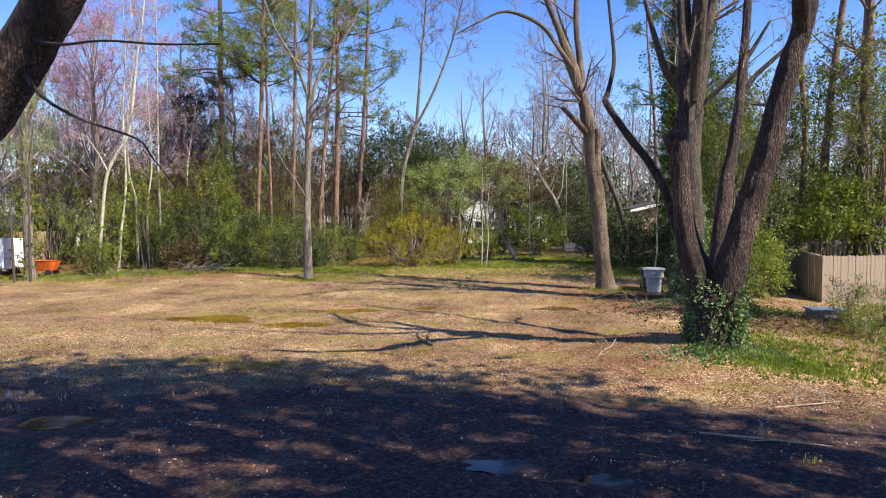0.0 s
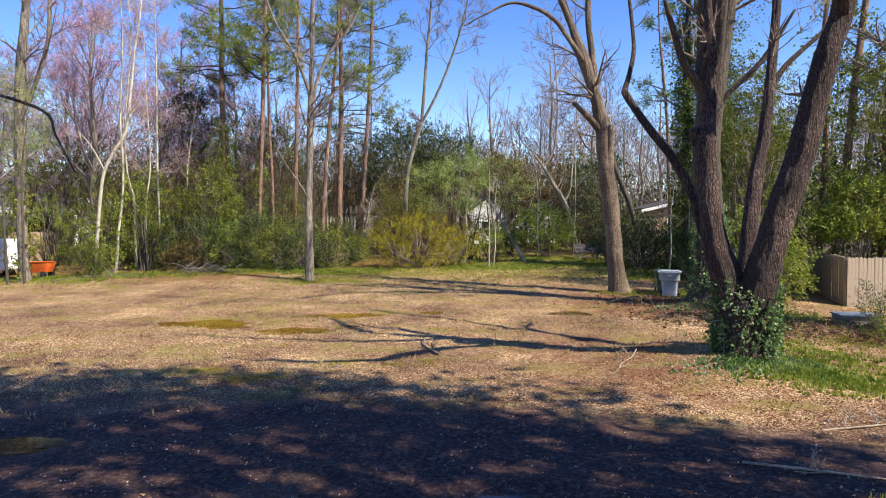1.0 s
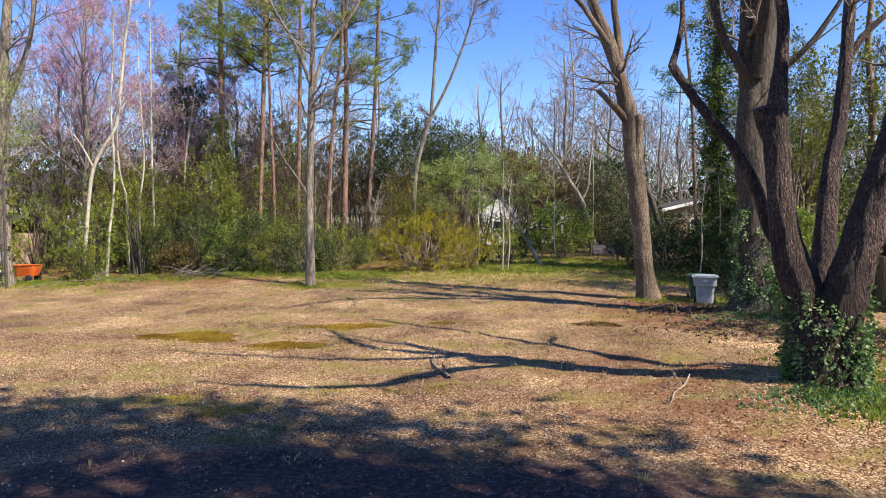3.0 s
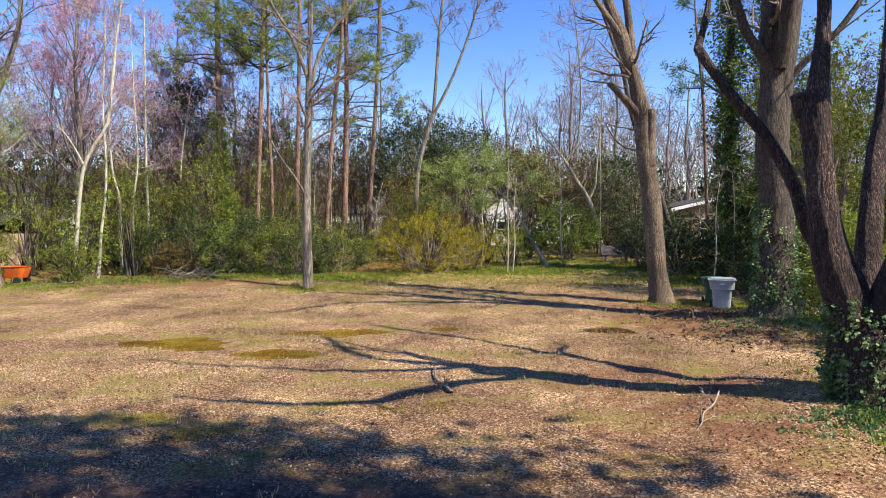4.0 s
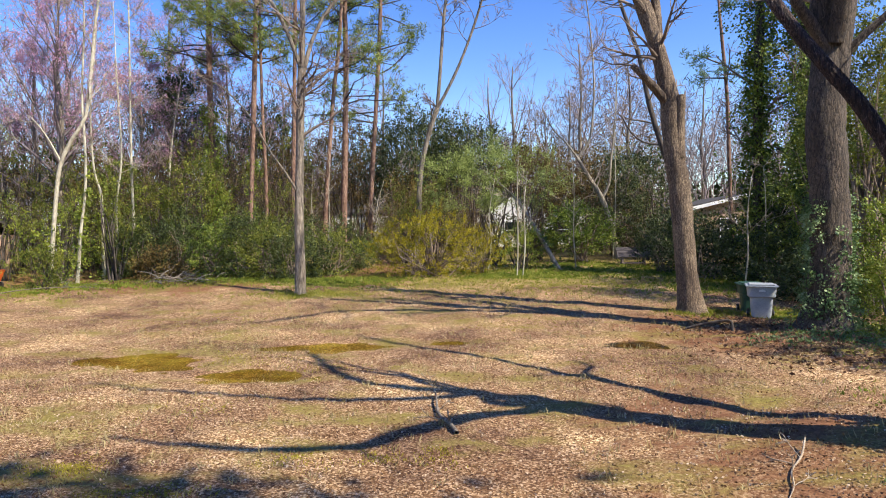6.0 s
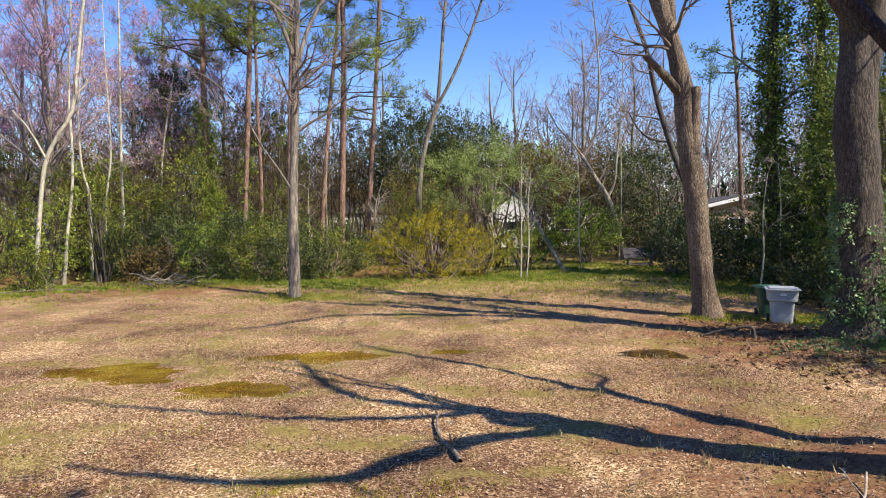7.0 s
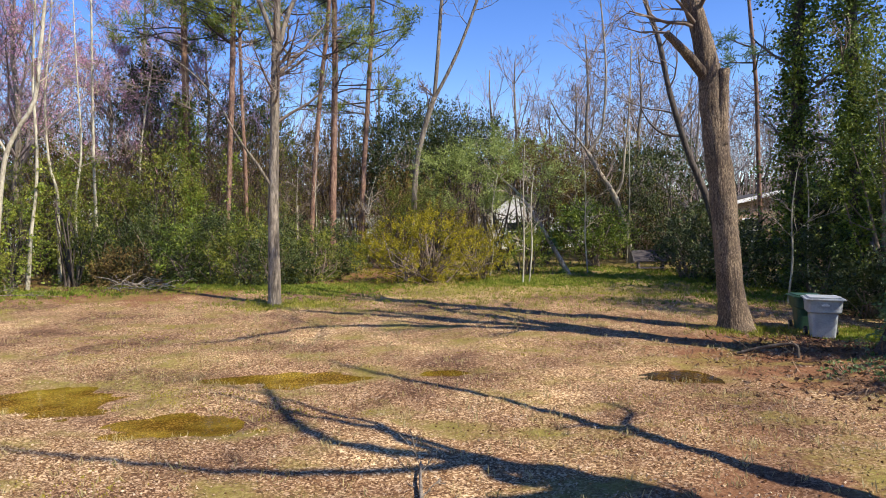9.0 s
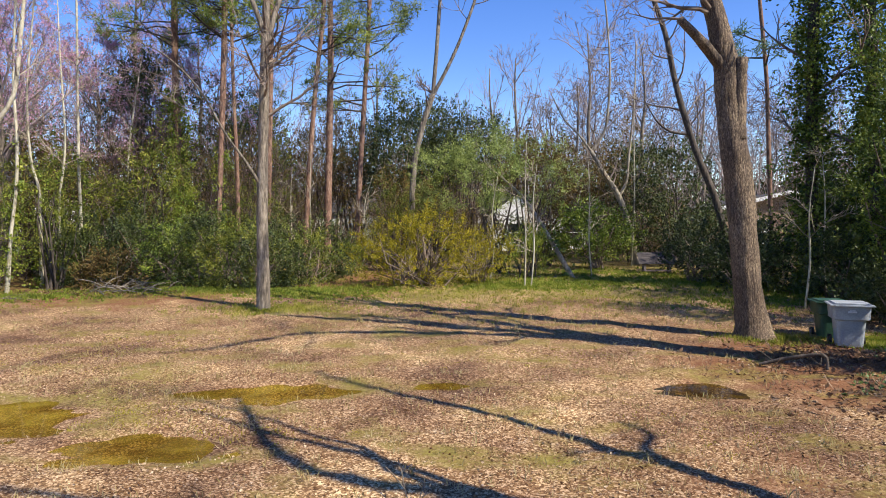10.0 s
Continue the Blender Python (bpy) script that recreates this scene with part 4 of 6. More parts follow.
tree("forked_tree", "leaning grey tree that forks high up", [
    [(-4.29, 42.2, 0.98, 0.193), (-4.1, 42.2, 2.85, 0.167), (-3.9, 42.2, 5.89, 0.141), (-3.47, 42.2, 7.91, 0.141), (-2.91, 42.2, 9.57, 0.141)],
    [(-2.98, 42.2, 9.41, 0.103), (-2.14, 42.04, 10.86, 0.09), (-1.38, 41.88, 12.45, 0.077), (-0.43, 41.72, 14.99, 0.063), (0.31, 41.56, 17.82, 0.038), (0.75, 41.4, 20.3, 0.019)],
    [(-2.91, 42.2, 9.57, 0.103), (-2.76, 42.32, 11.27, 0.103), (-2.54, 42.44, 14.3, 0.09), (-2.33, 42.56, 16.33, 0.078), (-2.03, 42.68, 20.36, 0.039), (-1.73, 42.8, 23.71, 0.02)],
], M_BARK_GREY, M_TWIG, 106, bough=3.6, bough_from=0.9, bough_len=2.4, kids=6)
tree("pale_tree", "pale crooked trunk with vines at its foot", [
    [(-18.45, 31.2, 0.97, 0.1), (-18.16, 31.25, 3.48, 0.082), (-17.9, 31.3, 5.48, 0.082), (-17.29, 31.35, 6.73, 0.073), (-16.77, 31.4, 7.59, 0.074), (-16.48, 31.45, 9.71, 0.065), (-16.3, 31.5, 11.45, 0.055), (-16.02, 31.55, 13.18, 0.046), (-15.59, 31.6, 16.62, 0.018)],
    [(-17.89, 31.3, 5.73, 0.046), (-18.15, 31.13, 6.42, 0.036), (-18.48, 30.97, 7.07, 0.027), (-18.84, 30.8, 7.54, 0.014)],
], M_BARK_PALE, M_TWIG_PALE, 107, bough=1.3, bough_from=0.4, bough_len=2.4, ivy=(900, 3.0, 0.3), ivy_mat=M_VINE, buds=1500, bud_mat=M_BUD)
tree("edge_tree", "grey trunk wound with vines beside the shed", [
    [(-20.79, 29.5, 0.47, 0.336), (-20.83, 29.5, 1.06, 0.245), (-20.86, 29.5, 3.46, 0.232), (-20.83, 29.5, 6.92, 0.232), (-20.72, 29.5, 10.07, 0.218), (-20.46, 29.5, 12.16, 0.193), (-20.15, 29.5, 15.01, 0.142), (-19.88, 29.5, 19.38, 0.053)],
    [(-20.77, 29.5, 7.97, 0.116), (-19.91, 29.38, 9.51, 0.103), (-19.14, 29.25, 11.54, 0.089), (-18.92, 29.12, 13.29, 0.076), (-18.57, 29, 15.78, 0.038)],
], M_BARK_GREY, M_TWIG, 108, bough=1.6, bough_from=0.35, bough_len=3.0, ivy=(1300, 6.5, 0.22), ivy_mat=M_OLIVE, buds=1500, bud_mat=M_BUD)
tree("crooked_tree", "grey crooked tree with bare forked limbs", [
    [(7.42, 43, 0.36, 0.197), (7.13, 43.04, 2.06, 0.171), (6.87, 43.08, 3.25, 0.158), (6.44, 43.12, 4.45, 0.144), (5.77, 43.16, 5.55, 0.119), (5.11, 43.2, 6.69, 0.106)],
    [(5.14, 43.2, 6.65, 0.066), (4.42, 43.07, 7.6, 0.052), (3.73, 42.93, 8.27, 0.04), (3.06, 42.8, 9.55, 0.026)],
    [(5.11, 43.2, 6.65, 0.079), (5.79, 43.28, 7.71, 0.066), (6.01, 43.36, 9.07, 0.066), (6.09, 43.44, 11.29, 0.053), (5.87, 43.52, 14.36, 0.04), (5.52, 43.6, 17.1, 0.02)],
    [(6.54, 43.1, 4.45, 0.079), (6.89, 43.2, 5.13, 0.066), (7.04, 43.3, 6.5, 0.053), (7.33, 43.4, 9.56, 0.04), (7.42, 43.5, 12.28, 0.027)],
], M_BARK_MID, M_TWIG, 109, bough=2.2, bough_from=0.6, bough_len=2.4, levels=2, kids=5)
tree("dark_leaning_tree", "dark bare trunk leaning behind the yard", [
    [(10.36, 38.2, 1.04, 0.165), (9.99, 38.25, 2.52, 0.155), (9.56, 38.3, 4.16, 0.146), (8.82, 38.35, 6.06, 0.136), (8.08, 38.4, 8.51, 0.127), (7.55, 38.45, 11.07, 0.107), (7, 38.5, 12.76, 0.098), (6.06, 38.55, 15.53, 0.059), (5.33, 38.6, 18.04, 0.02)],
    [(8.52, 38.4, 6.77, 0.068), (7.69, 38.2, 6.88, 0.049), (7.04, 38, 7.35, 0.039), (6.51, 37.8, 8.18, 0.019)],
], M_BARK_DARK, M_TWIG, 110, bough=1.5, bough_from=0.35, bough_len=2.4)
tree("leaning_pole_tree", "dead thin trunk leaning over the lawn", [
    [(3.79, 36.6, -0.09, 0.118), (3.29, 37.24, 0.88, 0.11), (2.58, 37.88, 2.19, 0.101), (1.91, 38.52, 3.4, 0.091), (1.33, 39.16, 4.28, 0.07), (0.48, 39.8, 5.16, 0.047)],
], M_BARK_MID, M_TWIG, 111, bough=0.8, bough_from=0.5, bough_len=1.2, ivy=(700, 4, 0.07), ivy_mat=M_IVY)
IVIED = "trunk thickly wrapped in ivy and vines"
tree("ivied_tree", IVIED, [
    [(11.31, 33.4, -0.12, 0.258), (11.27, 33.4, 1.72, 0.217), (11.24, 33.4, 4.76, 0.201), (11.22, 33.4, 7.79, 0.193), (11.27, 33.4, 10.78, 0.177), (11.32, 33.4, 13.95, 0.112), (11.36, 33.4, 17.09, 0.032)],
], M_BARK_DARK, M_TWIG, 113, bough=1.2, bough_from=0.3, bough_len=2.2, ivy=(22000, 17, 0.6), ivy_mat=M_GREENLEAF, ivy_size=0.1, group="ivied trees")
tree("ivied_tree", IVIED, [
    [(12.89, 32.4, -0.2, 0.262), (12.81, 32.4, 1.75, 0.216), (12.74, 32.4, 4.65, 0.193), (12.67, 32.4, 7.52, 0.185), (12.56, 32.4, 10.38, 0.162), (12.64, 32.4, 13.4, 0.1), (12.67, 32.4, 16.39, 0.031)],
], M_BARK_DARK, M_TWIG, 114, bough=1.2, bough_from=0.3, bough_len=2.2, ivy=(22000, 17, 0.65), ivy_mat=M_GREENLEAF, ivy_size=0.1, group="ivied trees")
for sd, lm in ((115, [(15.46, 27.5, 0.72, 0.18), (15.66, 27.67, 2.67, 0.162), (16, 27.83, 5.12, 0.154), (16.33, 28, 8.08, 0.144), (16.72, 28.17, 10.79, 0.136), (17.16, 28.33, 13.52, 0.117), (17.91, 28.5, 17.46, 0.049)]),
               (116, [(17.07, 27, 0.27, 0.279), (17.07, 27, 2.66, 0.223), (17.13, 27, 6.22, 0.204), (17.23, 27, 9.75, 0.195), (17.32, 27, 12.07, 0.186), (17.46, 27, 16.69, 0.084)]),
               (117, [(18.9, 29, 0.09, 0.28), (18.98, 29, 2.65, 0.22), (19.29, 29, 5.7, 0.2), (19.82, 29, 10.23, 0.16), (20.21, 29, 15.2, 0.08)]),
               (118, [(16.06, 30, 0.54, 0.165), (16.11, 30, 2.67, 0.144), (16.31, 30, 6.63, 0.124), (16.12, 30, 10.56, 0.113), (16.57, 30, 15.21, 0.052)])):
    tree("fence_tree", "brown straight trunk behind the wooden fence", [lm], M_BARK_PINE, M_TWIG, sd, bough=0.9, bough_from=0.4, bough_len=2.6, ivy=(2600, 14, 0.55), ivy_mat=M_VINE, ivy_size=0.12, group="trees by the fence")
tree("fence_tree", "thin pale crooked trunk behind the fence", [
    [(17.49, 29, 1.89, 0.1), (17.63, 29, 4.19, 0.08), (17.74, 29, 6.23, 0.08), (18.13, 29, 8.12, 0.07), (18.36, 29, 9.5, 0.04)],
], M_BARK_PALE, M_TWIG_PALE, 119, bough=1.0, bough_from=0.4, bough_len=1.8, group="trees by the fence")
for sd, lm in ((121, [(-18.13, 32.5, 1.14, 0.086), (-17.9, 32.52, 2.71, 0.067), (-17.67, 32.53, 4.29, 0.058), (-17.6, 32.55, 6.11, 0.058), (-17.7, 32.57, 8.71, 0.048), (-17.51, 32.58, 11.81, 0.038), (-17.57, 32.6, 15.4, 0.019)]),
               (122, [(-17.48, 36, 1.8, 0.075), (-17.52, 36, 3.56, 0.065), (-17.55, 36, 5.9, 0.065), (-17.53, 36, 8.8, 0.054), (-17.48, 36, 12.83, 0.043), (-17.51, 36, 17.4, 0.021)]),
               (123, [(-17.71, 35, 1.12, 0.073), (-17.76, 35, 2.41, 0.062), (-17.74, 35, 4.11, 0.052), (-17.44, 35, 6.37, 0.042), (-17.57, 35, 10.03, 0.031), (-17.65, 35, 13.65, 0.016)]),
               (124, [(-17.84, 34, 1.04, 0.081), (-17.85, 34, 2.7, 0.071), (-17.86, 34, 4.35, 0.06), (-18.19, 34, 5.73, 0.05), (-18.26, 34, 8.46, 0.04), (-17.86, 34, 12.24, 0.03), (-17.91, 34, 15.47, 0.015)]),
               (125, [(-17.62, 39.5, 2, 0.059), (-17.48, 39.5, 4.92, 0.048), (-17.32, 39.5, 7.17, 0.048), (-16.89, 39.5, 9.73, 0.036), (-16.66, 39.5, 11, 0.018)])):
    tree("sapling", "thin pale sapling with vines in the thicket", [lm], M_BARK_PALE, M_TWIG_PALE, sd, sides=8, bough=1.6, bough_from=0.35, bough_len=1.7, ivy=(700, 6.0, 0.3), ivy_mat=M_VINE, buds=900, bud_mat=M_BUD, group="pale saplings")


# ---- pines ----
def pine(label, limb, seed, crown_from=0.4, ivy=None, material=M_NEEDLE, needles=32, reach=4.4, boughs=44):
    """A tall pine: bare trunk, then boughs that end in tufts of needles."""
    rng = np.random.default_rng(seed)
    x, y, z, r = limb[0]
    base = thing("pine_tree", x, y, gz(x, y), label, "pine", "pines")
    limb = [(x, y, min(z, gz(x, y)) - 0.12, r)] + list(limb[1:])
    g, tw, nd = Geo(), Geo(), Geo()
    s = limb_geo(g, limb, 14, 0.3, 0.1, seed)
    geo_part("trunk", g, M_BARK_PINE, base)
    h0, h1 = s[0, 2], s[-1, 2]
    tips = []
    for k in range(boughs):
        f = crown_from + (1 - crown_from) * rng.uniform() ** 1.2
        j = int(np.argmin(np.abs(s[:, 2] - (h0 + f * (h1 - h0)))))
        a = rng.uniform(0, 2 * np.pi)
        d = np.array([math.cos(a), math.sin(a), rng.uniform(-0.1, 0.45)])
        length = reach * (1.25 - f) * rng.uniform(0.6, 1.3)
        if rng.uniform() < 0.22:
            grow(tw, s[j, :3], d, length * 0.7, 0.03, 0, rng, [], 0.2, 0.02)
            continue
        grow(tw, s[j, :3], d, length, 0.05, 1, rng, tips, 0.22, 0.06, 5, 0.45)
    c = np.array([t[0] for t in tips])
    m = len(c) * needles
    cc = np.repeat(c, needles, axis=0) + rng.normal(size=(m, 3)) * np.array([0.13, 0.13, 0.09])
    leaves(nd, cc, np.full(m, 0.27), rng, 0.14, 0.35)
    geo_part("crown", tw, M_BARK_DARK, base)
    geo_part("needle_foliage", nd, material, base, "clumps of green needles", False)
    if ivy:
        n, top, thick = ivy
        iv = Geo()
        t = s[s[:, 2] < top]
        p, out = ivy_places(t, n, thick, 0.2, rng, seed, top * 1.2)
        leaves(iv, p, np.full(n, 0.1), rng, 0.8, -0.4, out, 0.7)
        geo_part("ivy", iv, M_VINE, base, "yellow-green ivy climbing the trunk", False)
    return base


TALL = "tall straight pine with reddish bark and high tufted crown"
pine(TALL, [(-8.74, 43.2, 0.85, 0.237), (-8.73, 43.2, 1.31, 0.198), (-8.61, 43.2, 4.82, 0.185), (-8.4, 43.2, 11.61, 0.158), (-8.39, 43.2, 16.77, 0.132), (-8.25, 43.2, 23.57, 0.092), (-8.14, 43.2, 30.96, 0.027)], 201, 0.3)
pine(TALL, [(-9.83, 42.6, 0.99, 0.169), (-9.71, 42.6, 1.86, 0.143), (-9.52, 42.6, 4.98, 0.13), (-9.09, 42.6, 9.78, 0.117), (-8.69, 42.6, 13.18, 0.104), (-8.43, 42.6, 16.56, 0.091), (-8.16, 42.6, 24.91, 0.026)], 202, 0.45)
pine(TALL, [(-7.49, 44.5, 0.89, 0.177), (-7.36, 44.5, 2.52, 0.15), (-7.12, 44.5, 6.49, 0.136), (-6.67, 44.5, 12.92, 0.122), (-6.47, 44.5, 17.16, 0.109), (-6.21, 44.5, 25.89, 0.027)], 203, 0.33)
pine(TALL, [(-11.06, 40.5, 0.61, 0.147), (-10.97, 40.5, 1.93, 0.122), (-10.76, 40.5, 7.82, 0.11), (-10.52, 40.5, 15.89, 0.098), (-10.31, 40.5, 23.83, 0.024)], 204, 0.55)
pine("dark pine with yellow-green ivy up its trunk", [(-15.27, 40.5, 0.63, 0.221), (-15.3, 40.5, 2.29, 0.184), (-15.41, 40.5, 6.26, 0.172), (-15.51, 40.5, 11.19, 0.16), (-15.46, 40.5, 16.06, 0.147), (-15.49, 40.5, 20.9, 0.098), (-15.35, 40.5, 26.63, 0.024)], 205, 0.42, (10000, 9.8, 0.4))
pine("tall pine with ivied foot in the thicket", [(-12.75, 38.7, 0.73, 0.128), (-12.64, 38.7, 2.93, 0.116), (-12.48, 38.7, 6.06, 0.116), (-12.3, 38.7, 9.78, 0.128), (-12.06, 38.7, 15.31, 0.116), (-11.8, 38.7, 23.79, 0.024)], 206, 0.5, (900, 7, 0.25))
pine(TALL, [(-12.09, 39.6, 0.99, 0.108), (-12.07, 39.6, 5.17, 0.096), (-12.19, 39.6, 9.32, 0.084), (-12.23, 39.6, 13.75, 0.071), (-12.16, 39.6, 20.32, 0.024)], 207, 0.55)


pine("thin dark pine with a few blue-green tufts", [(12.17, 38.5, -0.23, 0.118), (12.08, 38.5, 1.76, 0.098), (11.94, 38.5, 5.23, 0.088), (11.81, 38.5, 8.93, 0.088), (11.55, 38.5, 11.87, 0.078), (11.35, 38.5, 14.06, 0.049), (11.24, 38.5, 16.97, 0.02)], 112, 0.48, None, M_BLUE_NEEDLE, 30, 3.4, 17)


# ---- shrubs and evergreens ----
def sprays(c, scale, clump, flat, n, size, rng, up, foot, per=16):
    """Places and ways of n leaves that sit in short sprays about the lumps c, which point outwards from the foot."""
    m = max(n // per, 1)
    k = rng.integers(0, len(c), m)
    at = c[k] + rng.normal(size=(m, 3)) * (scale[k] * clump)[:, None] * np.array([1.15, 1.15, 1.15 * flat])
    out = unit(at - np.array([foot[0], foot[1], foot[2] + 0.3 * (c[:, 2].max() - foot[2])]))
    way = unit(out + rng.normal(size=(m, 3)) * 0.55 + np.array([0, 0, up * 0.6]))
    j = rng.integers(0, m, n)
    run = rng.uniform(0, 1, n)[:, None] * (size * 4.2) * rng.uniform(0.6, 1.3, m)[j][:, None]
    return at[j] + way[j] * run + rng.normal(size=(n, 3)) * size * 0.55, way[j]


def shrub(name, label, x, y, width, depth, height, material, n, size, seed, lumps=26, leaf_w=0.5, stems=14, stem_mat=None, low=0.1, clump=0.24, up=0.2, category="shrub", group="", z0=None, flat=0.75, per=16):
    """Stems that fan out from the foot and an uneven mass of single leaves."""
    rng = np.random.default_rng(seed)
    z = gz(x, y) if z0 is None else z0
    base = thing(name, x, y, z, label, category, group)
    tw, lf = Geo(), Geo()
    u = unit(rng.normal(size=(lumps, 3))) * rng.uniform(0.35, 1.0, (lumps, 1)) ** 0.5
    c = np.stack([x + u[:, 0] * width / 2, y + u[:, 1] * depth / 2, z + height * (low + (1 - low) * (0.5 + 0.5 * u[:, 2]))], axis=1)
    for k in range(stems):
        q = c[k % lumps]
        f = np.array([x + rng.normal() * width * 0.08, y + rng.normal() * depth * 0.08, z - 0.05])
        mid = (f + q) / 2 + rng.normal(size=3) * 0.08 * width + np.array([0, 0, 0.12 * height])
        tw.tube([f, mid, q], [0.02 + 0.006 * height, 0.014 + 0.003 * height, 0.006], 4)
    scale = rng.uniform(0.6, 1.3, lumps)
    p, way = sprays(c, scale, clump, flat, n, size, rng, up, (x, y, z), per)
    p[:, 2] = np.maximum(p[:, 2], z + 0.05 + 0.2 * rng.uniform(size=n))
    leaves(lf, p, np.full(n, size), rng, leaf_w, up * 0.3, way, 0.75)
    geo_part("framework", tw, stem_mat or M_TWIG, base)
    geo_part("foliage", lf, material, base, "", False)
    return base


def thicket(name, label, x, y, width, depth, height, seed, material=None, n=130, levels=1, group="", buds=0):
    """A mass of thin bare shoots."""
    rng = np.random.default_rng(seed)
    z = gz(x, y)
    base = thing(name, x, y, z, label, "thicket", group)
    tw, tips = Geo(), []
    for k in range(n):
        f = np.array([x + rng.uniform(-0.5, 0.5) * width, y + rng.uniform(-0.5, 0.5) * depth, 0.0])
        f[2] = gz(f[0], f[1]) - 0.03
        d = np.array([rng.normal() * 0.28, rng.normal() * 0.28, 1.0])
        grow(tw, f, d, height * rng.uniform(0.5, 1.1), 0.014, levels, rng, tips, 0.22, 0.02, 5, 0.42, 0.6)
    geo_part("brushwood", tw, material or M_TWIG, base)
    if buds:
        g = Geo()
        tp = np.array([t[0] for t in tips])
        p = tp[rng.integers(0, len(tp), buds)] + rng.normal(size=(buds, 3)) * 0.18
        leaves(g, p, np.full(buds, 0.08), rng, 0.55)
        geo_part("withered_foliage", g, M_RUSTLEAF, base, "withered brown leaves", False)
    return base


# yellow spring bush in the middle of the yard's far edge
shrub("flowering_bush", "round bush of thin shoots in yellow-green spring leaf", -2.7, 34.8, 5.2, 2.8, 2.75, M_YELLOW, 15500, 0.08, 301, 170, 0.42, 60, low=-0.05, clump=0.24, up=0.8, category="bush", per=24)
shrub("flowering_bush", "loose low bush of thin shoots in green spring leaf", -0.6, 35.6, 2.6, 2.0, 2.1, M_YELLOW, 5000, 0.07, 304, 70, 0.4, 26, low=0.02, clump=0.22, up=0.8, category="bush")
# soft light-green small evergreen behind it
shrub("cedar_tree", "light grey-green feathery evergreen with drooping sprays", 0.2, 39.5, 7.2, 4.0, 6.4, M_FEATHER, 16000, 0.17, 302, 60, 0.15, 14, M_BARK_DARK, low=0.42, clump=0.34, up=-0.6, category="evergreen tree", flat=0.45, per=44)
shrub("cedar_tree", "olive feathery evergreen beside the shed", -20.4, 28.7, 3.4, 2.6, 9.5, M_FEATHER, 5000, 0.17, 305, 40, 0.13, 2, M_BARK_DARK, low=0.5, clump=0.34, up=-0.4, category="evergreen tree", flat=0.5)
# broadleaf evergreens
EVG = "dense dark evergreen tree with glossy leaves"
shrub("magnolia_tree", "tall evergreen tree with glossy grey-green leaves", -5.0, 47.5, 5.2, 4.0, 9.6, M_DARKLEAF, 16000, 0.15, 303, 120, 0.5, 40, low=0.2, clump=0.42, category="evergreen tree")
for i, (x, y, w, h, n, lo) in enumerate([(-18.6, 43.5, 5.0, 11.8, 11000, 0.25), (-14.2, 44.5, 4.2, 10.2, 7000, 0.25), (-3.4, 50, 3.6, 9.0, 5000, 0.3), (9.2, 42.5, 3.6, 6.2, 5500, 0.08), (7.8, 45, 3.2, 6.0, 4000, 0.1), (14.9, 37.0, 4.2, 6.0, 6000, 0.05), (2.2, 65.0, 4.2, 10.0, 4000, 0.3),
                                         (17.0, 34.5, 4.5, 9.0, 7000, 0.05), (10.2, 36.0, 3.2, 2.1, 4000, 0.05), (12.8, 34.2, 3.0, 3.6, 4500, 0.05), (-24, 42, 6, 8, 5500, 0.1), (21, 36, 6, 14, 8500, 0.05), (-11.5, 65, 5, 12, 4500, 0.1), (-6.5, 66, 5, 11.5, 4500, 0.1), (5.2, 65.5, 5, 11, 4500, 0.1), (10.5, 58, 4.5, 10, 4000, 0.1), (-1.5, 65.5, 5, 11, 4000, 0.1), (-9.5, 46.8, 4.5, 8.5, 5000, 0.34), (-8.7, 49.6, 3.4, 8.0, 4500, 0.3), (-1.4, 46.4, 4.2, 8.6, 5500, 0.52), (2.4, 47.0, 4.4, 6.6, 5000, 0.5), (5.8, 47.6, 3.6, 6.2, 4000, 0.4), (-5.4, 45.6, 3.0, 5.0, 4500, 0.0), (-3.6, 44.6, 3.4, 4.2, 4500, 0.0)]):
    shrub("evergreen_tree", EVG, x, y, w, w * 0.8, h, M_RUSTLEAF if (-10 < x < -3 and 44 < y < 48) or (x > 0 and y > 46) else M_DARKLEAF, int(n * (1.3 if y < 55 else 0.55)), 0.135 if y < 55 else 0.18, 310 + i, 80, 0.5, 12, M_BARK_DARK, low=lo, clump=0.4, category="evergreen tree", group="dark evergreens")
shrub("withered_shrub", "low heap of rusty withered leaves at the wood's edge", -15.0, 34.0, 2.2, 1.2, 1.3, M_RUSTLEAF, 4000, 0.1, 346, 40, 0.5, 14, low=-0.2, clump=0.2)
# leafy screen beside the ivy tree and the fence
for i, (x, y, w, h, n, z0) in enumerate([(11.4, 25.8, 2.6, 9.6, 10000, None), (14.6, 32.0, 3.4, 8.0, 7000, None), (12.0, 29.0, 3.2, 8.8, 8500, None), (17.4, 26.3, 3.6, 11.0, 9000, None), (20.5, 27, 4, 11.0, 7000, None)]):
    shrub("privet", "tall loose shrub with small olive-yellow leaves", x, y, w, w * 0.8, h, M_GREENLEAF if i in (1, 2) else M_OLIVE, int(n * 1.3), 0.115, 330 + i, 100, 0.42, 40, low=0.12, clump=0.34, group="privets", up=-0.2)
shrub("privet", "tall shrub with bright yellow-green leaves behind the fence", 15.6, 26.4, 3.0, 1.8, 5.2, M_VINE, 7000, 0.13, 342, 34, 0.55, 22, low=0.25, clump=0.26, group="privets")
shrub("privet", "loose bright green bush beside the ivy-footed tree", 10.2, 22.4, 1.7, 1.5, 3.1, M_VINE, 6500, 0.09, 343, 44, 0.5, 14, low=0.0, clump=0.24, group="privets")
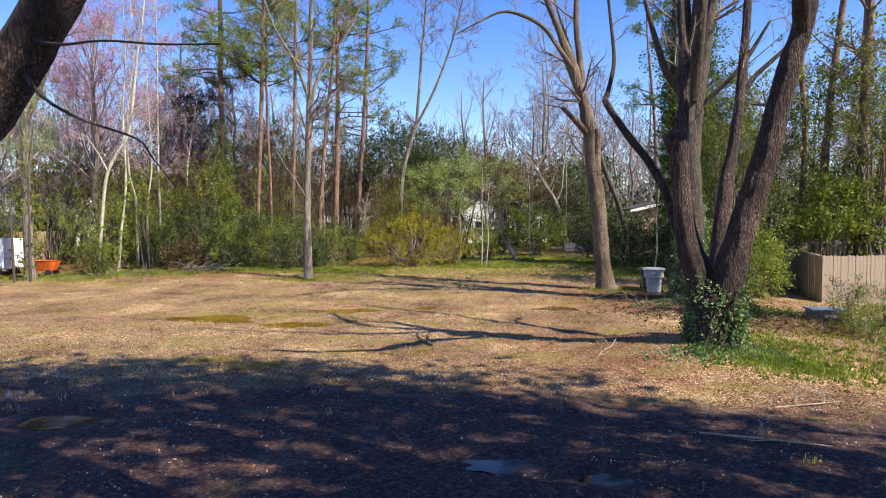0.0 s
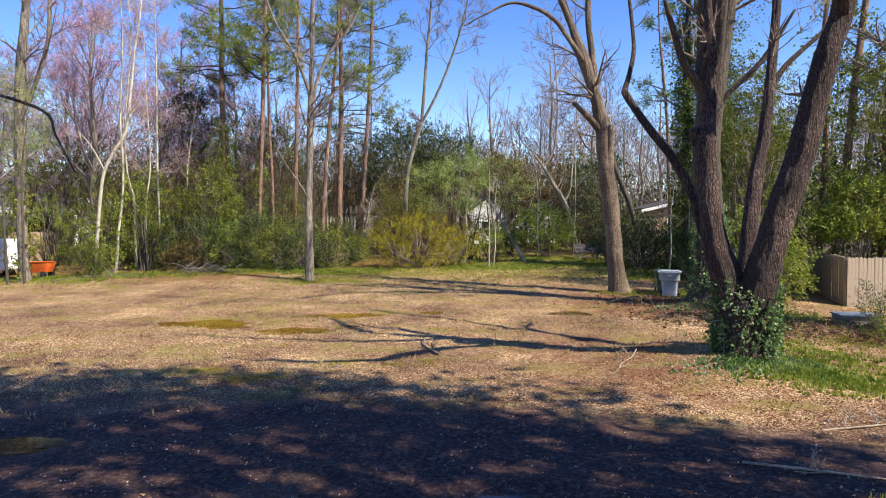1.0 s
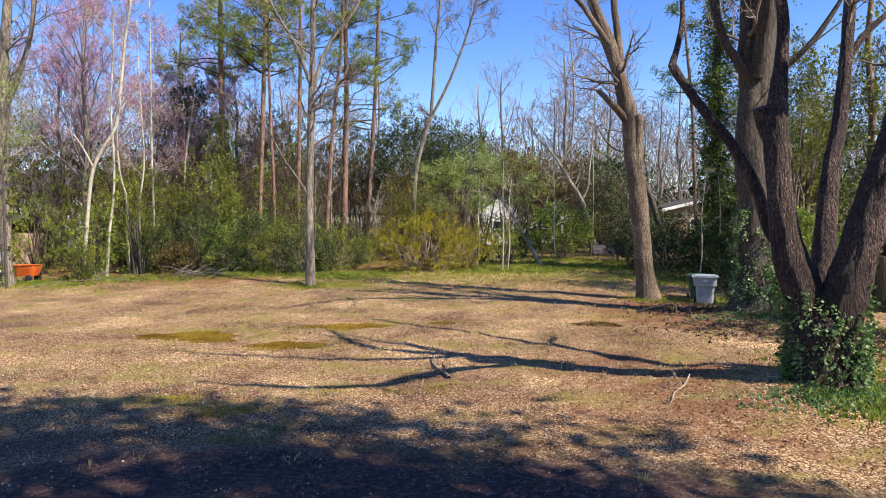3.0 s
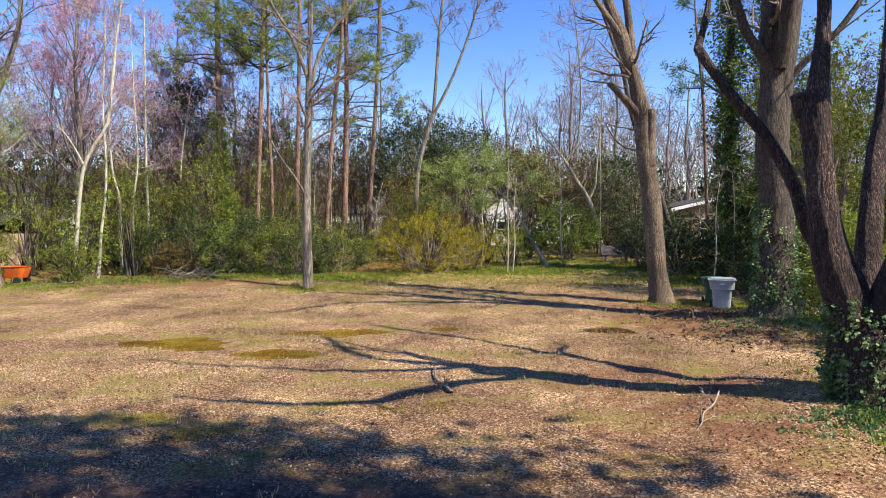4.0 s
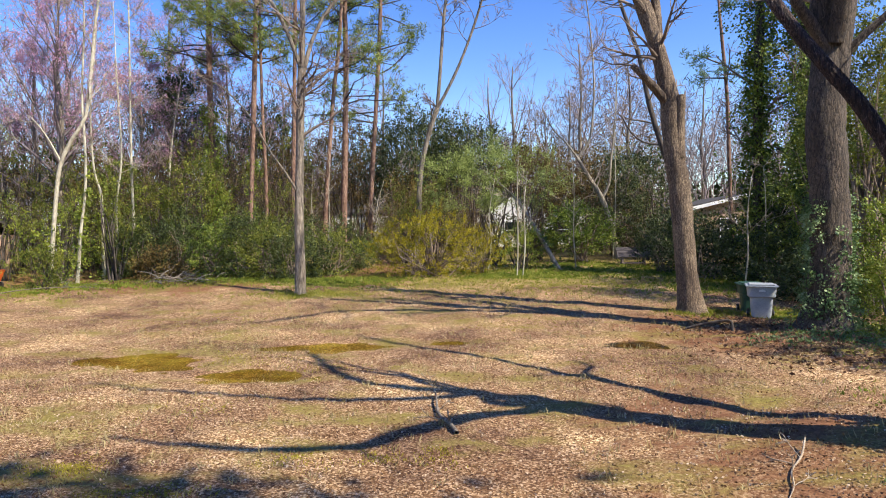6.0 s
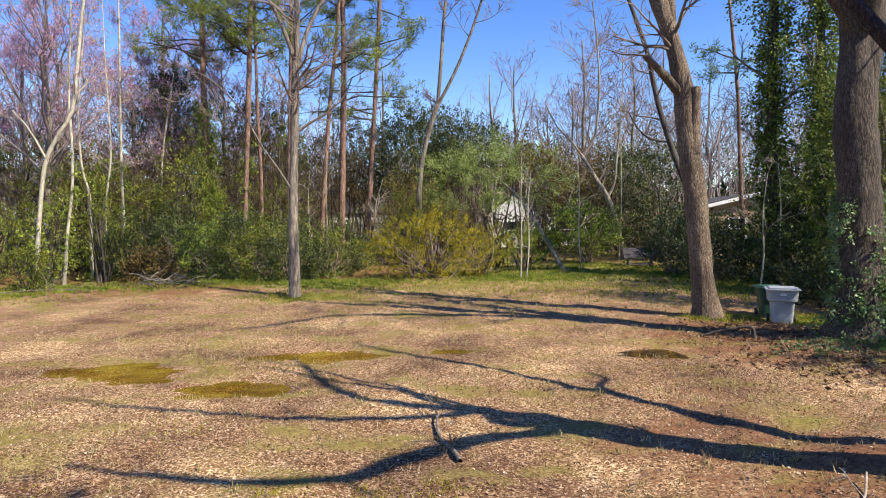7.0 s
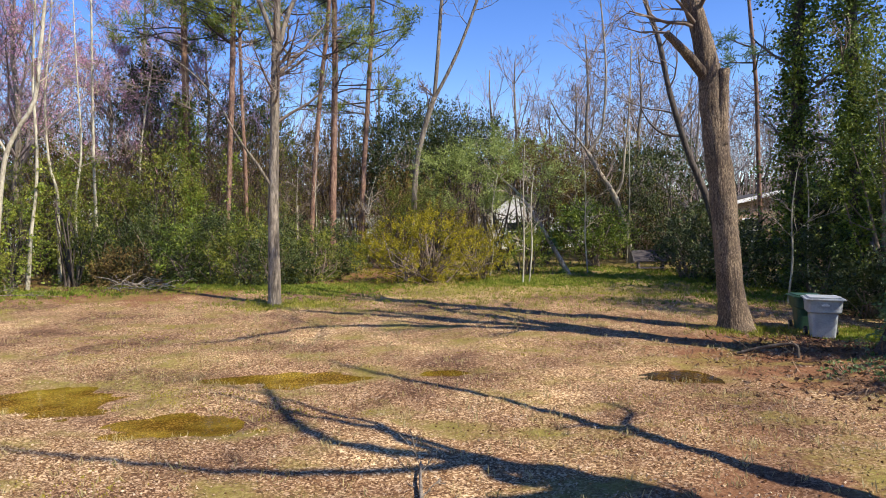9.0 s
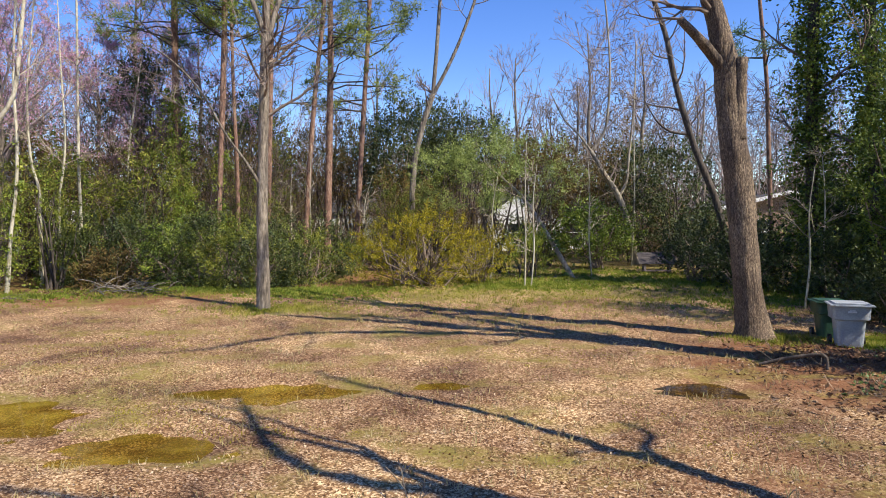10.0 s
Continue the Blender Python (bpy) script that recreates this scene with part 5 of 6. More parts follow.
shrub("privet", "low bright green bush at the end of the fence", 11.7, 24.4, 1.7, 1.6, 2.2, M_VINE, 5000, 0.1, 340, 40, 0.5, 16, clump=0.24, group="privets")
shrub("privet", "fresh green bush behind the lawn", 5.0, 41.0, 3.2, 2.4, 2.9, M_GREENLEAF, 6000, 0.14, 341, 44, 0.45, 20, low=0.2, clump=0.28, group="privets")
for i, (x, y, w, h) in enumerate([(-12.8, 51.0, 2.6, 4.0), (-6.2, 51.2, 2.8, 4.4), (-5.0, 51.6, 3.0, 4.6), (-2.2, 51.4, 3.0, 4.4), (4.4, 50.6, 1.0, 4.0), (7.6, 51.2, 2.6, 4.4), (10.0, 51.4, 2.8, 4.4), (1.6, 50.4, 3.4, 1.9), (-10.0, 50.6, 2.4, 1.0), (3.5, 49.8, 0.9, 3.6)]):
    shrub("holly_shrub", "dark evergreen shrub before the white house", x, y, w, 1.6, h, M_DARKLEAF if i % 3 else M_RUSTLEAF, 2400, 0.15, 800 + i, 60, 0.5, 16, low=0.0, clump=0.34, group="shrubs before the house")
# low hedge of green shrubs along the far edge
rng_h = np.random.default_rng(77)
HEDGE = [(-16.6, 35.0, 2.4), (-14.7, 35.4, 2.5), (-13.0, 35.2, 2.3), (-11.4, 34.8, 2.4), (-10.0, 34.4, 2.2), (-8.7, 34.0, 2.0), (-15.6, 37.2, 3.0), (-12.4, 37.4, 3.0), (-9.6, 37.0, 2.4), (-7.6, 35.6, 2.0), (-7.4, 37.8, 2.2), (-17.8, 35.6, 2.2)]
for i, (x, y, h) in enumerate(HEDGE):
    shrub("hedge_shrub", "dark green leafy undergrowth along the yard's edge", x, y, 2.6, 1.9, h + 0.3, (M_DARKLEAF, M_DARKLEAF, M_GREENLEAF, M_DARKLEAF, M_OLIVE)[i % 5], 6000, 0.095, 350 + i, 60, 0.5, 16, low=-0.25, clump=0.26, group="undergrowth")
for i, (x, y, w, h) in enumerate([(-19.0, 32.8, 2.6, 3.6), (-17.2, 33.8, 2.0, 5.0), (-20.2, 34.5, 2.8, 5.5), (-15.0, 38.8, 2.8, 5.2), (-17.0, 37.5, 2.4, 4.6), (-11.0, 39.5, 2.6, 4.6), (-22.5, 33.5, 2.6, 4.0), (-18.4, 30.8, 1.6, 1.9), (-13.2, 40, 2.6, 5.6), (-7.0, 40.6, 1.6, 1.2),
                                  (-4.8, 40.8, 2.4, 4.4), (-23.6, 32.2, 2.2, 4.4), (-25.3, 32.2, 2.0, 5.0), (-3.0, 42.5, 3, 5.0), (2.8, 42, 2.2, 1.6), (1.5, 37.5, 1.8, 2.0)]):
    shrub("vine_shrub", "tangle of olive vines and shoots in the thicket", x, y, w, w * 0.8, h, M_OLIVE if i % 3 else M_VINE, 4600, 0.07, 370 + i, 46, 0.5, 12, M_BARK_DARK, clump=0.22, group="vine tangles")
for i, (x, y, w, h, n) in enumerate([(-12.0, 46.5, 3.4, 7.0, 4200), (-13.5, 44, 4, 8.0, 4200), (-4.8, 48, 4, 7.5, 3500), (-17, 42, 4, 7, 4200), (-1.6, 48.5, 3, 7, 3500), (7.4, 49, 3, 6.5, 3200), (8.8, 49, 4, 7, 3500), (-20.5, 38.5, 4, 6.5, 4000), (22, 46, 4, 6.5, 3200), (-2.6, 52, 4, 8, 3000), (-24.5, 36.5, 4, 6, 3500), (18, 39, 4, 8, 3500), (-22.5, 39.5, 4, 7.5, 4200), (-26.5, 40.5, 4.5, 8, 4200), (-18.8, 36.8, 3, 5.6, 4200), (-20.2, 43.5, 4.5, 9.5, 4500), (-15.8, 38.2, 3, 6.2, 4000), (-29.5, 42, 5, 9, 3800), (-12.2, 43.2, 3.2, 8.6, 3800)]):
    shrub("wood_shrub", "tall olive-brown understorey shrub in the wood", x, y, w, w, h, M_RUSTLEAF if i % 2 else M_OLIVE, int(n * 1.1), 0.12, 450 + i, 70, 0.5, 22, M_BARK_DARK, low=0.12, clump=0.34, group="understorey")
for i, (x, y, w, h) in enumerate([(10.6, 30.5, 2.4, 2.0), (12.6, 30.4, 2.6, 2.4), (14.6, 31.5, 2.6, 2.6), (9.0, 33.6, 2.4, 1.9), (10.6, 27.6, 1.8, 1.5), (8.2, 36.2, 2.2, 2.2), (12.4, 27.2, 2.0, 1.9), (13.6, 33.0, 2.6, 3.0), (9.8, 39, 3, 3)]):
    shrub("holly_shrub", "dark shaded evergreen undergrowth", x, y, w, w * 0.9, h, M_DARKLEAF, 4200, 0.11, 390 + i, 46, 0.5, 16, clump=0.25, group="shaded undergrowth")
for i, (x, y, w, h) in enumerate([(-13, 42.5, 6, 4.5), (-5.5, 43.8, 3.4, 3.6), (-1.6, 45, 3.4, 4.2), (7.6, 45.5, 3, 4.0), (-19, 40, 5, 5), (10, 44, 4, 2.2), (-12.5, 46, 4, 5), (16, 40, 6, 4.5), (-24, 38, 5, 4.5), (-17.5, 40.5, 5, 8.5), (-13.2, 41.5, 4.5, 8), (-21, 37.5, 4, 7), (-10.6, 46, 3, 6.5), (18, 44, 4, 6), (5.5, 48.5, 5, 6)]):
    thicket("thicket", "brown tangle of bare shoots and withered leaves", x, y, w, 2.4, h, 410 + i, M_TWIG_DARK if h > 5.5 else None, 80, 1, "thickets", 3400)


# ---- the wood behind ----
def bare_tree(seed, height, twig_mat, buds, boughs=19, kids=5):
    """A leafless wood tree, built at the origin to be copied."""
    rng = np.random.default_rng(seed)
    base = tagged(new("bare_tree"), "leafless tree with fine grey-brown twigs in the wood", "tree", "far wood trees")
    g, tw, tips = Geo(), Geo(), []
    n = 7
    lean = rng.normal(size=2) * 0.05
    pts = [(lean[0] * i * height / n + rng.normal() * 0.12, lean[1] * i * height / n + rng.normal() * 0.12, height * 0.8 * i / n - 0.3 * (i == 0), 0.17 * (1 - 0.8 * i / n) * height / 14) for i in range(n + 1)]
    s = limb_geo(g, pts, 8, 0.6, 0.08, seed)
    for k in range(boughs):
        f = rng.uniform(0.28, 1.0)
        j = int(f * (len(s) - 1))
        a = rng.uniform(0, 2 * np.pi)
        d = np.array([math.cos(a) * 0.7, math.sin(a) * 0.7, 0.8])
        grow(tw, s[j, :3], d, height * 0.3 * (1.3 - 0.7 * f) * rng.uniform(0.7, 1.2), max(s[j, 3] * 0.5, 0.02), 2, rng, tips, 0.25, 0.1, kids, 0.5, 0.6, thin=0.009)
    geo_part("trunk", g, M_BARK_GREY, None).parent = base
    geo_part("crown", tw, twig_mat, None).parent = base
    if buds:
        bd = Geo()
        tp = np.array([t[0] for t in tips])
        p = tp[rng.integers(0, len(tp), buds)] + rng.normal(size=(buds, 3)) * 0.1
        leaves(bd, p, np.full(buds, 0.09), rng, 0.6)
        geo_part("bud_haze", bd, M_BUD, None, "reddish spring buds", False).parent = base
    return base


def wood():
    rng = np.random.default_rng(9)
    plain = [bare_tree(500 + i, h, M_TWIG_FAR, 0, 14) for i, h in enumerate((15, 12, 17, 13))]
    red = [bare_tree(520 + i, h, M_TWIG_FAR, 8500, 26, 6) for i, h in enumerate((16, 18, 14))]
    spots_red = [(-22, 37), (-26, 44), (-19.5, 41), (-29, 40), (-23, 50), (-17, 50), (-27, 35), (-21, 46), (-16, 45), (-25, 39)]
    spots = []
    for k in range(400):
        y = rng.uniform(50, 78)
        x = rng.uniform(-0.72, 0.72) * y
        if (-14 < x < 18 and y < 64) or (11 < x < 21 and y < 56):
            continue
        if all((x - a) ** 2 + (y - b) ** 2 > 3.4 ** 2 for a, b in spots):
            spots.append((x, y))
        if len(spots) > 9:
            break
    near = [(-24.5, 31), (10.8, 44), (11.0, 57.5), (21.8, 46), (22, 41), (25, 33), (22, 30), (-13.5, 49), (15, 57), (27, 44), (-10, 65), (-4.5, 66), (0.5, 64.5), (4.6, 66.5), (8.2, 64.5), (12.5, 62), (17.5, 60), (-13.5, 63), (2.4, 70), (10.3, 69), (-7.4, 70), (6.5, 61.5)]
    first = set()
    for group, places in ((red, spots_red), (plain, near + spots)):
        for i, (x, y) in enumerate(places):
            src = group[i % len(group)]
            k = rng.uniform(0.8, 1.15) if y < 60 else rng.uniform(1.0, 1.35)
            m = Matrix.LocRotScale((x, y, gz(x, y)), Euler((0, 0, rng.uniform(0, 6.28))), (k, k, k))
            if src not in first:
                first.add(src)
                src.matrix_basis = m
            else:
                c = src.copy()
                scene.collection.objects.link(c)
                for ch in src.children:
                    cc = ch.copy()
                    scene.collection.objects.link(cc)
                    cc.parent = c
                c.matrix_basis = m


wood()


def far_wood():
    """The closed wood far behind: dark undergrowth, brown twigs above."""
    rng = np.random.default_rng(17)
    for name, label, mat, n, lo, hi, size in (("far_undergrowth", "distant dark evergreen undergrowth of the wood", M_FARGREEN, 36000, 0.0, 7.0, 0.62), ("far_wood", "distant brown winter wood", M_FARBROWN, 80000, 2.0, 11.5, 1.3)):
        g = Geo()
        a = rng.uniform(-0.85, 0.85, n)
        dist = rng.uniform(66, 90, n)
        x, y = dist * np.sin(a), dist * np.cos(a)
        top = lo + (hi - lo) * (0.35 + 0.65 * vnoise(a * 24, dist * 0.06, 3)) * (0.75 + 0.5 * vnoise(a * 80, dist * 0.1, 4))
        if lo:
            top = top * (1 + 0.55 * np.clip((a - 0.05) / 0.1, 0, 1) + 0.7 * np.clip((-0.32 - a) / 0.1, 0, 1))
        z = ground_z(x, y) + top * rng.uniform(0, 1, n) ** 0.8
        leaves(g, np.stack([x, y, z], axis=1), np.full(n, size), rng, 0.6 if lo == 0 else 0.04, 0.0 if lo == 0 else 0.6)
        tagged(new(name, g.mesh(name, mat, False)), label, "woods", "", "stuff")
    tw = Geo()
    m = 2600
    a = rng.uniform(-0.85, 0.85, m)
    dist = rng.uniform(60, 95, m)
    x, y, h = dist * np.sin(a), dist * np.cos(a), rng.uniform(5, 13, m)
    for i in range(m):
        p = np.array([x[i], y[i], 1.6])
        d1, d2 = rng.normal(size=3) * np.array([0.5, 0.5, 0]), rng.normal(size=3) * np.array([1.5, 1.5, 0])
        tw.tube([p, p + d1 + np.array([0, 0, h[i] * 0.55]), p + d2 + np.array([0, 0, h[i]])], [0.06, 0.04, 0.012], 3)
    tagged(new("far_trunks", tw.mesh("far_trunks", M_TWIG_FAR)), "distant bare trunks and shoots of the wood", "woods", "", "stuff")


far_wood()


# ---- trees behind the camera that shade the near yard ----
def shade_tree(x, y, crown, height, low, n, seed):
    rng = np.random.default_rng(seed)
    z = gz(x, y)
    base = thing("shade_tree", x, y, z, "tall evergreen tree that shades the near yard", "evergreen tree", "shade trees")
    g, lf, tw = Geo(), Geo(), Geo()
    limb_geo(g, [(x, y, z - 0.2, 0.4), (x + 0.1, y, z + height * 0.3, 0.3), (x - 0.1, y + 0.2, z + height * 0.65, 0.2), (x, y, z + height * 0.97, 0.03)], 12, 0.5, 0.1, seed)
    lumps = 36
    u = unit(rng.normal(size=(lumps, 3))) * rng.uniform(0.2, 1.0, (lumps, 1)) ** 0.4
    c = np.stack([x + u[:, 0] * crown, y + u[:, 1] * crown, z + low + (height - low) * (0.5 + 0.5 * u[:, 2])], axis=1)
    for q in c:
        tw.tube([np.array([x, y, max(q[2] - 2.0, low * 0.8)]), (q + np.array([x, y, q[2] - 1.2])) / 2, q], [0.07, 0.05, 0.012], 4)
    k = rng.integers(0, lumps, n)
    p = c[k] + rng.normal(size=(n, 3)) * np.array([0.44, 0.44, 0.32]) * rng.uniform(0.6, 1.2, lumps)[k][:, None]
    leaves(lf, p, np.full(n, 0.36), rng, 0.6)
    geo_part("trunk", g, M_BARK_BIG, base)
    geo_part("crown", tw, M_TWIG, base)
    geo_part("foliage", lf, M_DARKLEAF, base, "", False)


# Those with negative x are added unseen, only to block sky light.
for i, (x, y, crown, height, low) in enumerate([(3.4, 2.3, 3.4, 19, 9), (6.8, 2.2, 3.6, 19, 8.5), (10.1, 1.2, 3.6, 19, 8.5), (13.3, 0.4, 3.6, 19, 8), (15.8, -1.2, 3.6, 19, 7), (18.2, -3.2, 3.6, 19, 6), (6.0, -2.2, 3.8, 19, 7.5), (11.8, -3.4, 3.8, 18, 6), (2.6, -2.4, 3.4, 17, 8),
                                                 (16, -7, 4, 18, 5), (9, -8, 4, 17, 5), (3, -8, 4, 16, 5), (22, -6, 4, 19, 5), (-8, -6, 4, 18, 4), (-14, -2, 4, 18, 4), (-4, -10, 4, 17, 4), (-16, 4, 4, 17, 4), (12.6, 3.0, 2.5, 18, 11), (9.6, 3.7, 2.3, 18, 11)]):
    shade_tree(x, y, crown, height, low, 1300 if i < 6 else 430 if i < 17 else 900, 600 + i)
# open-crowned trees beyond the fence that dapple the yard's side
for i, (x, y, crown, height, low) in enumerate([(18.9, 14.5, 2.1, 15, 8)]):
    shade_tree(x, y, crown, height, low, 800, 640 + i)


# ---- fences ----
def fence(label, a, b, low, high, material, seed, w=0.14):
    """A run of upright boards on rails."""
    a, b = Vector((*a, 0)), Vector((*b, 0))
    run, way = (b - a).length, (b - a).normalized()
    base = thing("fence", a.x, a.y, low, label, "fence", "fences")
    rng = random.Random(seed)
    ang = math.atan2(way.y, way.x)
    rot = Matrix.Translation((0, 0, 0)) @ Matrix.Rotation(ang, 4, "Z")
    h = high - low
    bm = bmesh.new()
    for v in ((0, 0), (w - 0.008, 0), (w - 0.008, h - 0.03), (w * 0.5, h), (0, h - 0.03)):
        bm.verts.new((v[0], -0.01, v[1]))
    f = bm.faces.new(bm.verts)
    ext = bmesh.ops.extrude_face_region(bm, geom=[f])
    bmesh.ops.translate(bm, vec=(0, 0.02, 0), verts=[v for v in ext["geom"] if isinstance(v, bmesh.types.BMVert)])
    bmesh.ops.recalc_face_normals(bm, faces=bm.faces)
    me = bpy.data.meshes.new("board")
    bm.to_mesh(me)
    bm.free()
    me.materials.append(material)
    for i in range(int(run / w)):
        o = new("board", me)
        o.parent = base
        o.matrix_basis = rot @ Matrix.Translation((i * w, rng.uniform(-0.004, 0.004), rng.uniform(-0.02, 0.015))) @ Matrix.Rotation(rng.uniform(-0.008, 0.008), 4, "Y")
    for z in (0.3, h * 0.5, h - 0.3):
        o = part("rail", boxed(0, run, 0.014, 0.055, z - 0.045, z + 0.045, 0.004), material, base)
        o.matrix_basis = rot
    for k in range(int(run / 2.4) + 1):
        o = part("post", boxed(k * 2.4, k * 2.4 + 0.09, 0.056, 0.146, -0.1, h - 0.02, 0.006), material, base)
        o.matrix_basis = rot


fence("tan wooden board fence with a straight top", (13.93, 24.05), (23.5, 24.3), -0.38, 1.55, M_FENCE, 1)
fence("tan wooden board fence running away in shade", (15.42, 29.6), (13.9, 24.12), -0.34, 1.58, M_FENCE, 2)
fence("old dark board fence behind the trees", (15.8, 31.2), (26.0, 30.4), -0.1, 1.95, M_FENCE_OLD, 3, 0.16)


# ---- wheeled bins ----
def wheeled_bin(label, x, y, turn, material, mark, size=1.0):
    base = thing("wheeled_bin", x, y, gz(x, y) - 0.01, label, "bin", "bins")
    base.rotation_euler = (0, 0, radians(turn))
    base.scale = (1.13 * size, 0.98 * size, 0.93 * size)
    bm = bmesh.new()
    rings = []
    for z, w, d in ((0.03, 0.41, 0.47), (0.06, 0.44, 0.51), (0.66, 0.52, 0.63), (0.7, 0.63, 0.75), (0.98, 0.67, 0.8), (1.0, 0.7, 0.83)):
        ring = []
        for k in range(32):
            t = (k + 0.5) / 32 * 2 * math.pi
            c, s = math.cos(t), math.sin(t)
            ring.append(bm.verts.new((w / 2 * math.copysign(abs(c) ** 0.35, c), d / 2 * math.copysign(abs(s) ** 0.35, s), z)))
        rings.append(ring)
    for r0, r1 in zip(rings, rings[1:]):
        for k in range(32):
            bm.faces.new((r0[k], r0[(k + 1) % 32], r1[(k + 1) % 32], r1[k]))
    bm.faces.new(rings[0][::-1])
    part("body", bm, material, base)
    lid = bmesh.new()
    box(lid, -0.37, 0.37, -0.46, 0.42, 1.003, 1.04, 0.012)
    box(lid, -0.3, 0.3, -0.38, 0.34, 1.042, 1.075, 0.016)
    lid_ob = part("lid", lid, material, base)
    hinge = part("handle", rod(bmesh.new(), (-0.27, 0.47, 0.985), (0.27, 0.47, 0.985), 0.018), material, base)
    for sx in (-1, 1):
        wheel = bmesh.new()
        rod(wheel, (sx * 0.25, 0.27, 0.13), (sx * 0.31, 0.27, 0.13), 0.13, 20)
        wh = part("wheel", wheel, M_RUBBER, base)
        hub = rod(bmesh.new(), (sx * 0.305, 0.27, 0.13), (sx * 0.322, 0.27, 0.13), 0.06, 14)
        part("hub", hub, M_METAL, wh)
    if mark:
        part("mark", boxed(-0.07, 0.07, -0.409, -0.403, 0.86, 0.9), M_MARK, base, "small white printed bar")
        part("mark", boxed(-0.045, 0.045, -0.41, -0.404, 0.905, 0.925), M_MARK, base, "small white printed bar")
    return base


wheeled_bin("grey plastic wheeled bin with closed lid", 7.8, 24.6, -18, M_BIN_GREY, True)
wheeled_bin("dark green plastic wheeled bin beside the grey one", 7.84, 25.5, -10, M_BIN_GREEN, False, 0.9)


# ---- utility box by the fence ----
def well_box():
    x, y = 12.0, 20.2
    base = thing("well_box", x, y, gz(x, y), "low concrete box with a blue-grey lid", "utility box")
    base.rotation_euler = (0, 0, radians(-8))
    part("body", boxed(-0.52, 0.52, -0.4, 0.4, -0.06, 0.2, 0.02), M_CONCRETE, base)
    part("lid", boxed(-0.57, 0.57, -0.45, 0.45, 0.203, 0.25, 0.012), M_LID, base)


well_box()


# ---- grey hutch on the lawn ----
def hutch():
    x, y = 7.4, 39.2
    z = gz(x, y)
    base = thing("hutch", x, y, z, "small weathered shelter with a sloping grey roof", "hutch")
    for sx in (-0.55, 0.55):
        part("post", boxed(sx - 0.04, sx + 0.04, -0.14, -0.08, -0.05, 0.5), M_FENCE_OLD, base)
        part("post", boxed(sx - 0.04, sx + 0.04, 0.2, 0.26, -0.05, 0.84), M_FENCE_OLD, base)
    part("shelf", boxed(-0.6, 0.6, -0.26, 0.4, 0.12, 0.16), M_FENCE_OLD, base)
    for k in range(3):
        o = part("roof_board", boxed(-0.82, 0.82, -0.117, 0.117, -0.015, 0.015, 0.004), M_WEATHERED, base)
        o.matrix_basis = pose(0, -0.1 + k * 0.168, 0.52 + k * 0.168, 45, 0, 0)


hutch()


# ---- houses ----
def window(parent, x, y, z, w, h, depth=0.04):
    """A window in a wall that faces the yard."""
    fr = bmesh.new()
    t = 0.07
    box(fr, x - w / 2 - t, x + w / 2 + t, y - depth, y - 0.003, z + h, z + h + t)
    box(fr, x - w / 2 - t, x + w / 2 + t, y - depth, y - 0.003, z - t, z)
    box(fr, x - w / 2 - t, x - w / 2, y - depth, y - 0.003, z, z + h)
    box(fr, x + w / 2, x + w / 2 + t, y - depth, y - 0.003, z, z + h)
    box(fr, x - w / 2, x + w / 2, y - depth * 0.8, y - 0.003, z + h / 2 - 0.025, z + h / 2 + 0.025)
    f = part("window", fr, M_WHITE, parent)
    part("pane", boxed(x - w / 2, x + w / 2, y - 0.012, y - 0.004, z, z + h), M_GLASS, f)


def gable_roof(x0, x1, y0, y1, z, rise, over, along):
    """Two roof slopes of real thickness with the ridge along x or y."""
    bm = bmesh.new()
    x0, x1, y0, y1 = x0 - over, x1 + over, y0 - over, y1 + over
    t = 0.14
    if along == "x":
        prof = [(y0, z), ((y0 + y1) / 2, z + rise), (y1, z)]
        ends = (x0, x1)
    else:
        prof = [(x0, z), ((x0 + x1) / 2, z + rise), (x1, z)]
        ends = (y0, y1)
    rings = []
    for e in ends:
        outer = [(p, q + t) for p, q in prof]
        inner = [(p, q) for p, q in prof[::-1]]
        rings.append([bm.verts.new((e, p, q) if along == "x" else (p, e, q)) for p, q in outer + inner])
    for k in range(6):
        bm.faces.new((rings[0][k], rings[0][(k + 1) % 6], rings[1][(k + 1) % 6], rings[1][k]))
    for r in rings:
        bm.faces.new((r[0], r[1], r[4], r[5]))
        bm.faces.new((r[1], r[2], r[3], r[4]))
    bmesh.ops.recalc_face_normals(bm, faces=bm.faces)
    return bm


def gable_wall(x0, x1, y0, y1, z0, z1, rise):
    """Walls with a pointed end towards the yard."""
    bm = bmesh.new()
    prof = [(x0, z0), (x1, z0), (x1, z1), ((x0 + x1) / 2, z1 + rise), (x0, z1)]
    a = [bm.verts.new((p, y0, q)) for p, q in prof]
    b = [bm.verts.new((p, y1, q)) for p, q in prof]
    bm.faces.new(a)
    bm.faces.new(b[::-1])
    for k in range(5):
        bm.faces.new((a[k], a[(k + 1) % 5], b[(k + 1) % 5], b[k]))
    bmesh.ops.recalc_face_normals(bm, faces=bm.faces)
    return bm


def siding(parent, x0, x1, y, z0, z1, material):
    k = 0
    z = z0
    while z < z1 - 0.1:
        part("siding_board", boxed(x0, x1, y - 0.022 , y - 0.003, z + 0.006, min(z + 0.2, z1), 0.0), material, parent)
        z += 0.206


